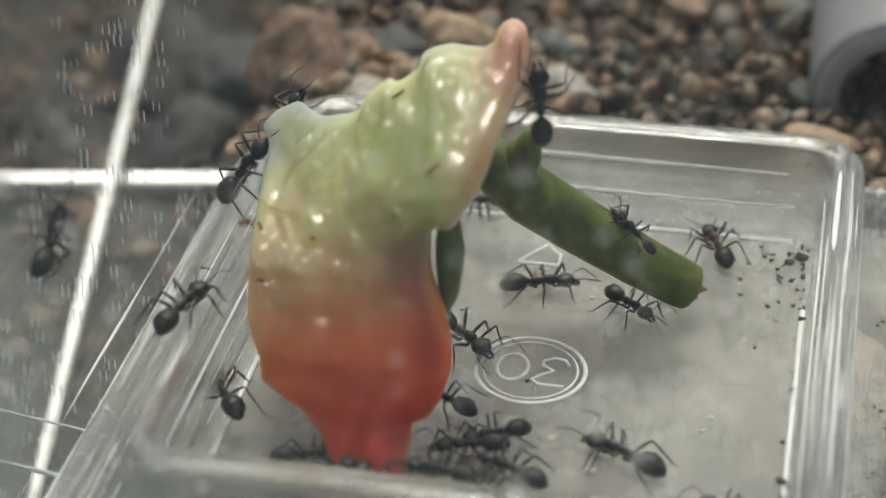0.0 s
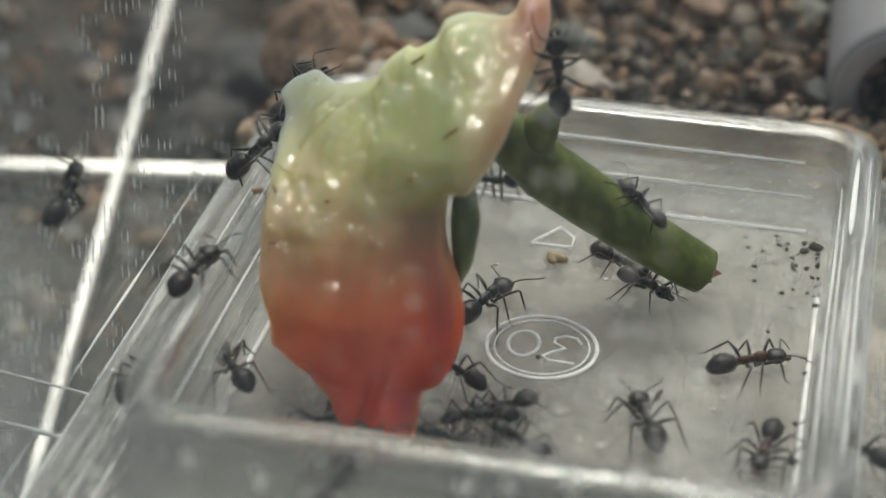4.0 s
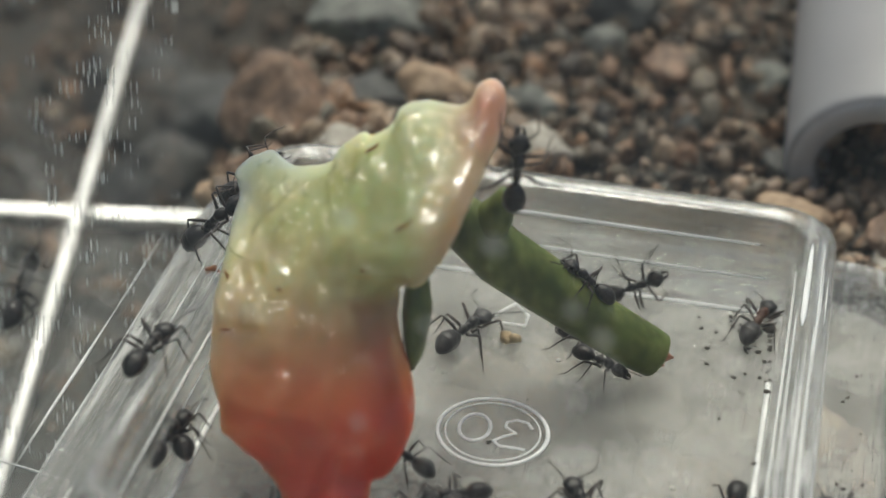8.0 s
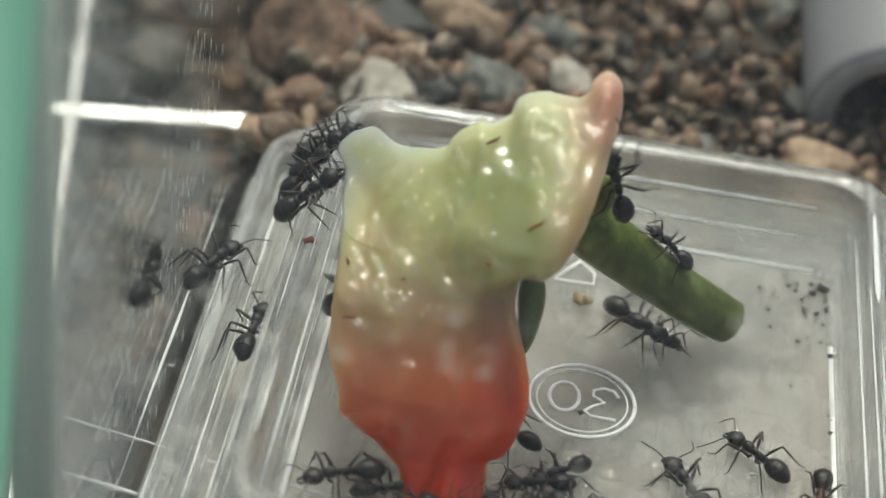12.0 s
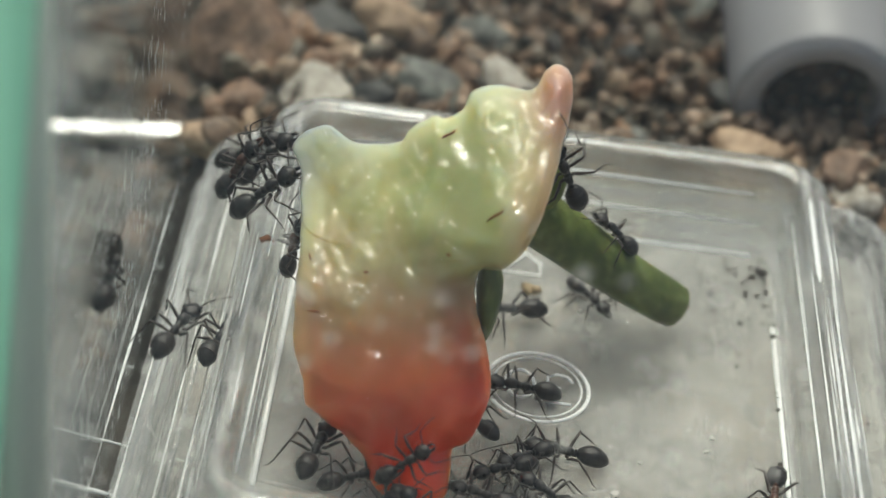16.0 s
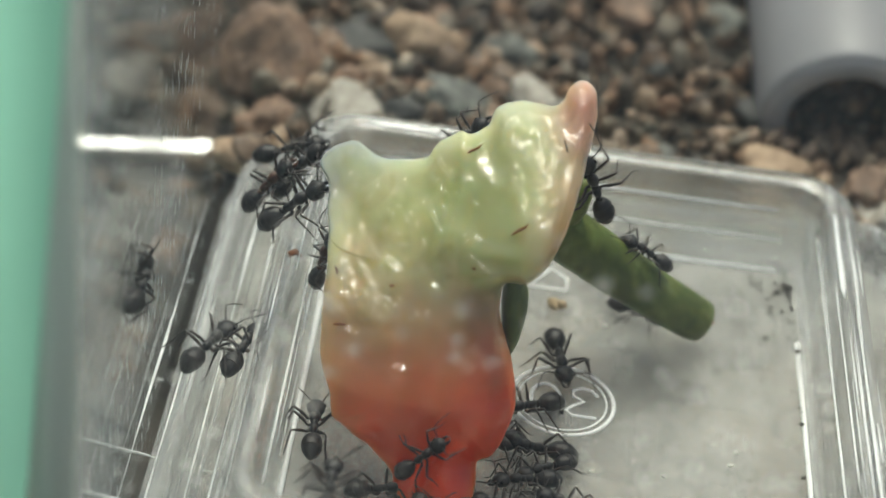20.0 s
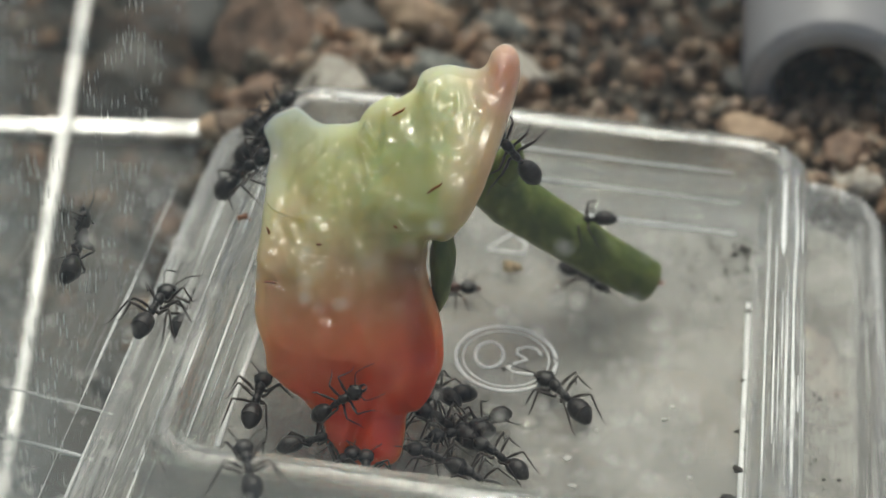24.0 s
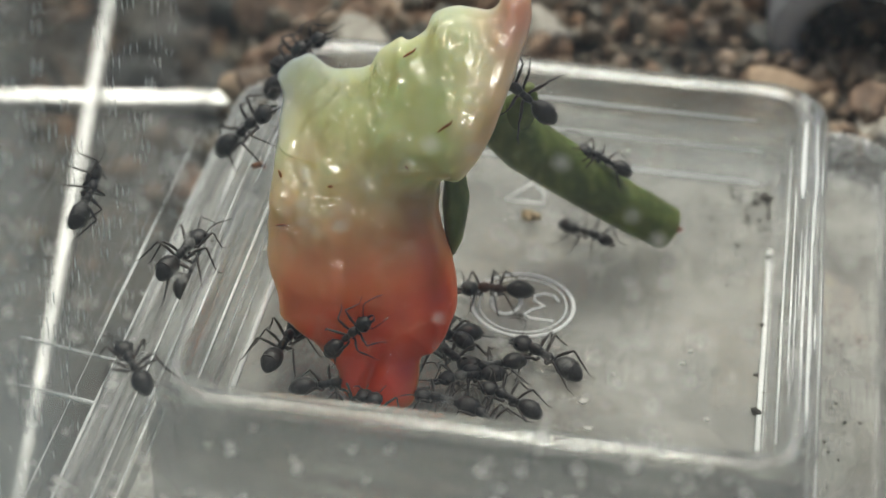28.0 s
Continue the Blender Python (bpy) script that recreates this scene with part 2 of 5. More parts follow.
def gravel_stuff():
    m = Mat("small_gravel")
    r = m.island()
    base = m.ramp(r, [(0.0, (0.030, 0.028, 0.024)), (0.12, (0.168, 0.110, 0.068)), (0.24, (0.082, 0.081, 0.064)), (0.36, (0.306, 0.181, 0.104)), (0.48, (0.194, 0.167, 0.122)), (0.60, (0.056, 0.055, 0.046)), (0.70, (0.388, 0.281, 0.189)), (0.80, (0.127, 0.114, 0.086)), (0.90, (0.245, 0.143, 0.086)), (1.0, (0.530, 0.438, 0.334))])
    m.put(Base_Color=m.mix(0.7, base, m.ramp(m.noise(9, 5), [(0.32, (0.12, 0.12, 0.12)), (0.68, (0.86, 0.83, 0.80))]), "OVERLAY"), Roughness=m.ramp(m.noise(5, 3), [(0.3, (0.25,) * 3), (0.7, (0.6,) * 3)]))
    m.bump(m.noise(14, 4), 0.6, 0.0004)
    return m.m


def soil():
    m = Mat("dark_soil")
    m.put(Base_Color=m.ramp(m.noise(2, 6), [(0.3, (0.022, 0.020, 0.016)), (0.7, (0.075, 0.064, 0.050))]), Roughness=0.9)
    m.bump(m.noise(8, 5), 0.8, 0.001)
    return m.m


def glowing_through(name, front, through_colour, share):
    """A thin plastic that light shines through."""
    m = Mat(name)
    m.put(Base_Color=m.ramp(m.noise(0.5, 3), [(0.3, [0.9 * c for c in front]), (0.7, front)]), Roughness=0.4)
    tr = m.node("ShaderNodeBsdfTranslucent")
    tr.inputs[0].default_value = (*through_colour, 1)
    mx = m.node("ShaderNodeMixShader")
    mx.inputs[0].default_value = share
    m.link(m.b.outputs[0], mx.inputs[1])
    m.link(tr.outputs[0], mx.inputs[2])
    m.link(mx.outputs[0], m.out.inputs[0])
    return m.m


def polished(name, low, high):
    """A pale, smooth, glossy metal for the strips that stand for reflected lines."""
    m = Mat(name)
    m.put(Base_Color=m.ramp(m.noise(3, 4), [(0.3, (0.86, 0.87, 0.86)), (0.7, (0.93, 0.94, 0.93))]), Roughness=m.ramp(m.noise(1.2, 4), [(0.38, (low,) * 3), (0.62, (high,) * 3)]), Metallic=1.0)
    return m.m


def clear_drop():
    m = Mat("clear_juice")
    m.put(Base_Color=(0.97, 0.96, 0.92, 1), Transmission_Weight=1.0, IOR=1.34, Roughness=m.ramp(m.noise(6, 3), [(0.3, (0.0,) * 3), (0.7, (0.05,) * 3)]))
    return m.m


def frosted(name, tone, low, high):
    """Clear plastic fogged by dust and scuffs; on the lid the grey stands for reflected sky."""
    m = Mat(name)
    n = m.math("ADD", m.math("MULTIPLY", m.noise(0.8, 4), 0.6), m.math("MULTIPLY", m.noise(6, 4, 0.6, m.stretched(0.15, 1, 1)), 0.4))
    m.put(Base_Color=(tone, tone * 1.02, tone * 0.95, 1), Roughness=0.35, IOR=1.2)
    return m.see_through(m.ramp(n, [(0.34, (low,) * 3), (0.66, (high,) * 3)])).m


def plain(name, colour, rough=0.5, metal=0.0, vary=0.25, scale=3.0, bump=0.0):
    m = Mat(name)
    n = m.noise(scale, 5)
    lo, hi = [max(0, c * (1 - vary)) for c in colour], [min(1, c * (1 + vary)) for c in colour]
    m.put(Base_Color=m.ramp(n, [(0.3, lo), (0.7, hi)]), Roughness=rough, Metallic=metal)
    if bump:
        m.bump(m.noise(scale * 5, 4), bump, 0.0002)
    return m.m


M = dict(
    front=front_plastic(), strip=polished("polished_box_edge", 0.26, 0.5), worn_strip=polished("worn_box_edge", 0.34, 0.7),
    wall=wall_plastic(), white_stone=stone("white_stone", (0.62, 0.58, 0.50), (0.30, 0.27, 0.22)), brown_stone=stone("brown_stone", (0.34, 0.215, 0.14), (0.09, 0.06, 0.04)),
    dark_stone=stone("dark_stone", (0.10, 0.10, 0.09), (0.03, 0.03, 0.028)), grey_stone=stone("grey_stone", (0.24, 0.25, 0.215), (0.08, 0.08, 0.07)), tan_stone=stone("tan_stone", (0.55, 0.40, 0.26), (0.28, 0.19, 0.12)),
    plastic=clear_plastic("clear_plastic", 0.0, 0.50, 0.85), cloudy=clear_plastic("cloudy_plastic", 0.22, 0.55, 0.9), floor=floor_plastic("scuffed_clear_plastic", 0.32, 0.50, 0.13, 0.44), flange=floor_plastic("dusty_clear_plastic", 0.42, 0.64, 0.20, 0.52), film=juice_film(), flesh=fruit_flesh(), skin=stem_skin(), gravel=gravel_stuff(), soil=soil(),
    pipe=glowing_through("grey_tube_plastic", (0.46, 0.46, 0.475), (0.58, 0.57, 0.56), 0.35), rim=glowing_through("pale_tube_rim", (0.74, 0.74, 0.75), (0.92, 0.92, 0.92), 0.6),
    dark=plain("black_rubber", (0.008, 0.008, 0.008), 1.0), ant=plain("black_chitin", (0.020, 0.018, 0.017), 0.30, 0, 0.5, 20, 0.25),
    antleg=plain("dark_brown_chitin", (0.030, 0.021, 0.017), 0.4, 0, 0.4, 20), rust=plain("reddish_chitin", (0.07, 0.025, 0.012), 0.4, 0, 0.4, 20),
    green=glowing_through("mint_green_plastic", (0.50, 0.97, 0.79), (0.72, 1.0, 0.89), 0.92), edge=plain("frosted_plastic_edge", (0.62, 0.63, 0.60), 0.4, 0, 0.1),
    splash=dried_splash(), dirt=plain("dark_dirt", (0.04, 0.035, 0.03), 0.9), crumb=plain("tan_crumb", (0.38, 0.29, 0.17), 0.7, 0, 0.3, 10), speck=plain("rust_brown_seed_hull", (0.30, 0.10, 0.03), 0.5),
    frosted=frosted("fogged_clear_plastic", 0.34, 0.10, 0.42), lid=frosted("fogged_lid", 0.40, 0.04, 0.18), drop=clear_drop(), flake=plain("dried_residue", (0.52, 0.51, 0.47), 0.6, 0, 0.2, 8), grey=plain("grey_smooth_plastic", (0.30, 0.30, 0.28), 0.5, 0, 0.1), buff=plain("buff_plastic", (0.34, 0.33, 0.29), 0.5, 0, 0.15), torn=plain("torn_fibre", (0.30, 0.12, 0.07), 0.6, 0, 0.3, 12, 0.3),
    # glint is a plain white, for the embossing and for highlights built as beads
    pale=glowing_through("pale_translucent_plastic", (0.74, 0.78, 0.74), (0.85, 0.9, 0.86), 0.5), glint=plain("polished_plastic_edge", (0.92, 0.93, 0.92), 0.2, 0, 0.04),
)


M["dark"].node_tree.nodes["Principled BSDF"].inputs["Specular IOR Level"].default_value = 0.03


# ---- building helpers ----
def part(name, bm, material, parent=None, label="", smooth=True):
    """Link a bmesh, drawn in centimetres, as one mesh object."""
    bmesh.ops.scale(bm, vec=(U, U, U), verts=bm.verts)
    me = bpy.data.meshes.new(name)
    bm.to_mesh(me)
    bm.free()
    me.materials.append(material)
    if smooth:
        me.shade_smooth()
    ob = new(name, me)
    ob.parent = parent
    return tagged(ob, label)


def thing(name, m, label, category, group=""):
    ob = new(name)
    ob.empty_display_size = 0.002
    ob.matrix_basis = m
    return tagged(ob, label, category, group)


def at(x, y, z, rx=0, ry=0, rz=0):
    return pose(x * U, y * U, z * U, rx, ry, rz)


def ball(bm, c, r, seg=16, rings=10, rot=None):
    m = Matrix.Translation(c) @ (rot or Matrix()) @ Matrix.Diagonal((*r, 1))
    return bmesh.ops.create_uvsphere(bm, u_segments=seg, v_segments=rings, radius=1, matrix=m)["verts"]


def tube(bm, pts, radii, seg=8, cap=True):
    """A tapered tube along points."""
    pts = [Vector(p) for p in pts]
    loops = []
    side = None
    for i, p in enumerate(pts):
        d = (pts[min(i + 1, len(pts) - 1)] - pts[max(i - 1, 0)]).normalized()
        if side is None:
            side = d.orthogonal().normalized()
        side = (side - d * side.dot(d)).normalized()
        up = d.cross(side)
        r = radii[i] if isinstance(radii, (list, tuple)) else radii
        loops.append([bm.verts.new(p + r * (math.cos(a) * side + math.sin(a) * up)) for a in (2 * math.pi * k / seg for k in range(seg))])
    for a, b in zip(loops, loops[1:]):
        for k in range(seg):
            bm.faces.new((a[k], a[(k + 1) % seg], b[(k + 1) % seg], b[k]))
    if cap:
        bm.faces.new(list(reversed(loops[0])))
        bm.faces.new(loops[-1])
    return loops


def box(bm, x0, x1, y0, y1, z0, z1):
    return bmesh.ops.create_cube(bm, size=1, matrix=Matrix.Translation(((x0 + x1) / 2, (y0 + y1) / 2, (z0 + z1) / 2)) @ Matrix.Diagonal((x1 - x0, y1 - y0, z1 - z0, 1)))["verts"]


def round_rect(x0, x1, y0, y1, r, n=7):
    pts = []
    for cx, cy, a0 in ((x1 - r, y1 - r, 0), (x0 + r, y1 - r, 90), (x0 + r, y0 + r, 180), (x1 - r, y0 + r, 270)):
        for k in range(n + 1):
            a = radians(a0 + 90 * k / n)
            pts.append((cx + r * math.cos(a), cy + r * math.sin(a)))
    return pts


def ring_wall(rect, r, profile, n=7):
    """A wall round a rectangle with rounded corners: the profile gives steps outwards and heights, and closes."""
    bm = bmesh.new()
    loops = []
    for o, z in profile:
        loops.append([bm.verts.new((x, y, z)) for x, y in round_rect(rect[0] - o, rect[1] + o, rect[2] - o, rect[3] + o, max(0.03, r + o), n)])
    loops.append(loops[0])
    for a, b in zip(loops, loops[1:]):
        for k in range(len(a)):
            bm.faces.new((a[k], a[(k + 1) % len(a)], b[(k + 1) % len(a)], b[k]))
    bmesh.ops.recalc_face_normals(bm, faces=bm.faces)
    return bm


def slab(outline, z0, z1):
    bm = bmesh.new()
    lo = [bm.verts.new((x, y, z0)) for x, y in outline]
    hi = [bm.verts.new((x, y, z1)) for x, y in outline]
    bm.faces.new(list(reversed(lo)))
    bm.faces.new(hi)
    for k in range(len(lo)):
        bm.faces.new((lo[k], lo[(k + 1) % len(lo)], hi[(k + 1) % len(lo)], hi[k]))
    return bm


def lofted(sections, seg=40, steps=4, wobble=0.0, scale=1.0, seed=0.0):
    """A body through level sections (z, x, y, half width, half depth), smoothed between them."""
    def spline(k, u):
        p = [sections[min(max(k + d, 0), len(sections) - 1)] for d in (-1, 0, 1, 2)]
        return [0.5 * (2 * b + (c - a) * u + (2 * a - 5 * b + 4 * c - d) * u * u + (3 * b - a - 3 * c + d) * u**3) for a, b, c, d in zip(*p)]
    rows = [spline(k, s / steps) for k in range(len(sections) - 1) for s in range(steps)] + [sections[-1]]
    bm = bmesh.new()
    loops = []
    for z, x, y, w, d in rows:
        loop = []
        for k in range(seg):
            a = 2 * math.pi * k / seg
            v = Vector((x + w * math.cos(a), y + d * math.sin(a), z))
            f = noise.fractal(v * scale + Vector((seed, 0, 0)), 0.9, 2.1, 5) * wobble
            loop.append(bm.verts.new(v + f * Vector((math.cos(a), math.sin(a), 0.4))))
        loops.append(loop)
    for a, b in zip(loops, loops[1:]):
        for k in range(seg):
            bm.faces.new((a[k], a[(k + 1) % seg], b[(k + 1) % seg], b[k]))
    for loop, flip in ((loops[0], True), (loops[-1], False)):
        c = bm.verts.new(sum((v.co for v in loop), Vector()) / seg)
        for k in range(seg):
            bm.faces.new((loop[(k + 1) % seg], loop[k], c) if flip else (loop[k], loop[(k + 1) % seg], c))
    return bm


def rock(seed, r, squash=0.7, detail=2):
    """A broken stone: a lumpy ball cut flat by a few planes, its edges worn."""
    bm = bmesh.new()
    bmesh.ops.create_icosphere(bm, subdivisions=detail, radius=1)
    o = Vector((seed * 7.31, seed * 3.17, seed * 1.73))
    dice = random.Random(seed * 31 + 7)
    cuts = [(Vector((dice.gauss(0, 1), dice.gauss(0, 1), dice.gauss(0, 1))).normalized(), dice.uniform(0.55, 0.88)) for _ in range(9)]
    for v in bm.verts:
        v.co *= 1 + noise.noise(v.co * 0.9 + o) * 0.45
        for n, h in cuts:
            over = v.co.dot(n) - h
            if over > 0:
                v.co -= n * over * 0.9
        v.co *= (1 + 0.10 * noise.noise(v.co * 2.6 + o) + (0.05 * noise.noise(v.co * 6 + o) if detail > 2 else 0)) * r
        v.co.z *= squash
    return bm


# ---- ground ----
def ground_height(x, y):
    """Gravel level: a bank behind the tray that falls away to the left and under the tray."""
    left = min(1, max(0, (-3.7 - x) / 1.5))
    z = -0.42 - 3.9 * left * left * (3 - 2 * left)
    if y < 3.8 and x > -4.5:
        z = min(z, -0.42 - 1.6 * min(1.5, 3.8 - y))
    return z + 0.22 * noise.noise(Vector((x * 0.6, y * 0.6, 0)))


bm = bmesh.new()
n = 110
grid = [[None] * (n + 1) for _ in range(n + 1)]
for i in range(n + 1):
    for j in range(n + 1):
        u, v = i / n * 2 - 1, j / n * 2 - 1
        x, y = 14 * u + 46 * u**5, 4 + 16 * v + 44 * v**5
        grid[i][j] = bm.verts.new((x, y, ground_height(x, y)))
for i in range(n):
    for j in range(n):
        bm.faces.new((grid[i][j], grid[i + 1][j], grid[i + 1][j + 1], grid[i][j + 1]))
tagged(part("ground", bm, M["soil"]), "dark damp soil bed under gravel", "ground", kind="structure")

# small gravel, joined
rnd = random.Random(5)
verts, faces, proto = [], [], []
for s in range(14):
    b = rock(s + 20, 1.0, 0.8, 2 if s < 7 else 1)
    b.verts.ensure_lookup_table()
    proto.append(([v.co.copy() for v in b.verts], [[v.index for v in f.verts] for f in b.faces]))
    b.free()
for _ in range(17000):
    x, y = rnd.uniform(-12, 10), rnd.uniform(3.85, 22)
    if rnd.random() < (y - 8) / 20 or (x < -4 and rnd.random() < 0.8):
        continue
    r = rnd.choice((0.045, 0.055, 0.06, 0.07, 0.08, 0.09, 0.105, 0.13, 0.18)) * (1 if x > -0.5 else 1.35)
    vs, fs = rnd.choice(proto[:7] if r > 0.12 and y < 9 else proto[7:])
    base = len(verts)
    m = Matrix.Translation((x, y, ground_height(x, y) + r * 0.35 + rnd.uniform(0, 0.2))) @ Euler((rnd.uniform(0, 6), rnd.uniform(0, 6), rnd.uniform(0, 6))).to_matrix().to_4x4() @ Matrix.Diagonal((r * rnd.uniform(0.9, 1.4), r * rnd.uniform(0.7, 1.1), r * rnd.uniform(0.5, 1), 1))
    verts += [tuple(U * (m @ v)) for v in vs]
    faces += [[base + k for k in f] for f in fs]
me = bpy.data.meshes.new("gravel")
me.from_pydata(verts, [], faces)
me.materials.append(M["gravel"])
me.shade_smooth()
tagged(new("gravel", me), "mixed brown, grey and orange fine gravel", "gravel", kind="stuff")


def big_stone(seed, x, y, z, r, squash, kind, turn, words):
    ob = part("stone", rock(seed, r, squash, 4 if r > 0.33 else 3), M[kind + "_stone"])
    ob.matrix_basis = at(x, y, z, 0, 0, turn)
    tagged(ob, words, "stone", "larger stones in the gravel")


big_stone(1, -3.53, 5.75, -0.25, 0.78, 0.80, "brown", 20, "rough brown stone resting on the gravel")
big_stone(2, -2.72, 4.95, -0.25, 0.52, 0.62, "white", 70, "pale cream stone behind the tray")
big_stone(3, -1.50, 5.35, -0.25, 0.50, 0.75, "grey", 10, "pale grey stone behind the tray")
big_stone(4, -2.55, 6.45, -0.45, 0.80, 0.7, "dark", 140, "large dark stone in the gravel")
big_stone(5, -3.52, 4.62, -0.35, 0.42, 0.7, "brown", 250, "reddish brown stone beside the tray corner")
big_stone(6, -3.74, 3.95, -0.40, 0.36, 0.55, "tan", 30, "tan stone touching the tray corner")
big_stone(7, 2.30, 4.95, -0.22, 0.46, 0.5, "tan", 160, "tan stone behind the tray")
big_stone(8, -0.45, 5.6, -0.2, 0.36, 0.75, "white", 200, "small cream stone behind the tray")
big_stone(9, -3.2, 8.3, -0.2, 0.85, 0.6, "grey", 80, "broad grey stone in the gravel")
big_stone(10, -2.08, 5.15, -0.35, 0.42, 0.7, "dark", 300, "dark grey stone between two pale ones")
big_stone(11, 1.15, 4.05, -0.40, 0.32, 0.6, "tan", 40, "small tan stone at the tray wall")
big_stone(12, -0.9, 6.7, -0.25, 0.40, 0.8, "grey", 130, "small greenish grey stone in the gravel")
big_stone(13, 0.6, 8.1, -0.2, 0.42, 0.7, "brown", 15, "orange brown stone in the gravel")
big_stone(21, 3.44, 4.60, -0.2, 0.38, 0.8, "brown", 75, "orange brown stone beside the outer box corner")
big_stone(22, -1.96, 6.5, -0.15, 0.55, 0.9, "tan", 120, "upright tan stone in the gravel")
big_stone(23, 1.85, 8.3, -0.35, 0.42, 0.6, "grey", 35, "olive grey stone in the gravel")
big_stone(27, 4.15, 4.0, -0.35, 0.4, 0.7, "brown", 140, "reddish brown stone beside the outer box")
# this and the next dark stone are added in place of a gap's shade
big_stone(28, -2.95, 5.6, -0.55, 0.55, 0.7, "dark", 15, "dark stone standing in for the shaded gap behind the tray")
big_stone(29, -2.2, 5.75, -0.5, 0.45, 0.7, "dark", 215, "dark stone standing in for the shaded gap behind the tray")
big_stone(30, -0.95, 5.9, -0.35, 0.34, 0.8, "brown", 95, "reddish brown stone behind the tray")
big_stone(24, 2.7, 4.1, -0.38, 0.26, 0.7, "dark", 200, "small dark stone behind the tray corner")
big_stone(25, 0.35, 4.05, -0.42, 0.28, 0.7, "grey", 60, "small grey stone at the tray wall")
big_stone(26, -0.2, 9.4, -0.2, 0.55, 0.8, "dark", 250, "dark stone far back in the gravel")
big_stone(14, -6.8, 10.1, -3.9, 0.85, 0.7, "dark", 15, "dark stone lying low beside the bank")
big_stone(15, -5.8, 9.6, -4.1, 0.6, 0.6, "dark", 75, "dark brown stone lying low beside the bank")
big_stone(16, -6.4, 11.9, -4.0, 1.1, 0.7, "dark", 190, "dark stone lying low beside the bank")
big_stone(17, -5.0, 6.2, -3.3, 0.7, 0.6, "dark", 100, "dark grey stone on the gravel slope")
big_stone(18, -4.6, 2.4, -3.2, 0.6, 0.7, "dark", 60, "dark stone on the gravel slope")
big_stone(19, -4.4, 4.4, -2.4, 0.55, 0.8, "brown", 220, "brown stone on the gravel slope")
big_stone(20, -7.9, 12.6, -4.0, 1.2, 0.6, "dark", 330, "broad dark stone lying low beside the bank")

rnd = random.Random(17)
for k in range(60):  # middling stones over the bank
    x, y = rnd.uniform(-4.2, 5.5), 4.0 + 8.5 * rnd.random() ** 1.3
    kind = rnd.choice(("brown", "grey", "dark", "tan", "grey", "dark", "brown", "white"))
    if -4.2 < x < -0.6 and y < 7.5:
        continue
    r = rnd.uniform(0.16, 0.32) * (1.25 if x < -0.5 else 1.0)
    big_stone(100 + k, x, y, ground_height(x, y) + 0.4 * r, r, rnd.uniform(0.55, 0.9), kind, rnd.uniform(0, 360), {"brown": "reddish brown angular stone in the gravel", "grey": "greenish grey angular stone in the gravel", "dark": "dark wet-looking stone in the gravel", "tan": "tan angular stone in the gravel", "white": "small pale quartz stone in the gravel"}[kind])
for k in range(70):  # stones under the boxes, seen through their hazy floors
    x, y = rnd.uniform(-3.2, 3.4), rnd.uniform(-4.0, 2.6)
    kind = rnd.choice(("brown", "grey", "tan", "white", "tan"))
    r = rnd.uniform(0.35, 0.6)
    big_stone(200 + k, x, y, -0.52 - 0.55 * r, r, 0.5, kind, rnd.uniform(0, 360), {"brown": "brown stone under the clear box", "grey": "grey stone under the clear box", "tan": "tan stone under the clear box", "white": "pale stone under the clear box"}[kind])

# ---- inner tray ----
FX0, FX1, FY0, FY1, RIM = -2.52, 2.40, -2.75, 2.62, 1.07
tray = thing("tray", at(0, 0, 0), "clear plastic tray with rounded corners and scuffed floor", "tray")
RIM_SHAPE = [(0, 0.03), (0.03, 0.34), (0.055, 0.36), (0.075, 0.68), (0.10, 0.71), (0.105, 0.93), (0.115, 0.965), (0.13, 0.985), (0.14, 0.992), (0.265, 1.032), (0.28, 1.036), (0.30, 1.036), (0.315, 1.032), (0.395, 1.005), (0.41, 0.998), (0.425, 0.975), (0.433, 0.93), (0.44, 0.5), (0.47, -0.08), (0.38, -0.08), (0.35, 0.5), (0.33, 0.9), (0.29, 0.95), (0.23, 0.95), (0.19, 0.9), (0.16, 0.66), (0.12, 0.30), (0.10, -0.06), (0, -0.06)]
part("wall", ring_wall((FX0, FX1, FY0, FY1), 0.20, RIM_SHAPE), M["plastic"], tray).visible_shadow = False
b = bmesh.new()
box(b, FX0 - 0.3, FX1 + 0.3, FY0 - 0.56, FY0 - 0.52, -0.05, 1.06)
part("fogged_front", b, M["frosted"], tray, "front wall fogged by dust and scuffs", False).visible_shadow = False
part("floor_plate", slab(round_rect(FX0 - 0.004, FX1 + 0.004, FY0 - 0.004, FY1 + 0.004, 0.2), -0.06, 0.0), M["floor"], tray, "scuffed hazy plastic floor", False).visible_shadow = False
# embossed ring, figures and triangle
def bead(pts, w, closed=False):
    b = bmesh.new()
    tube(b, pts + (pts[:1] if closed else []), w, 6)
    for v in b.verts:
        v.co.z *= 0.6
    return b


def arc(cx, cy, rx, ry, a0, a1, n=24):
    return [(cx + rx * math.cos(radians(a0 + (a1 - a0) * k / n)), cy + ry * math.sin(radians(a0 + (a1 - a0) * k / n)), 0) for k in range(n + 1)]


part("embossed_ring", bead(arc(0, 0, 0.5, 0.5, 0, 360, 48), 0.022), M["glint"], tray)
part("embossed_ring", bead(arc(0, 0, 0.43, 0.43, 0, 360, 48), 0.010), M["glint"], tray)
part("embossed_figure", bead(arc(-0.17, 0.02, 0.14, 0.2, 0, 360, 28), 0.022), M["glint"], tray)
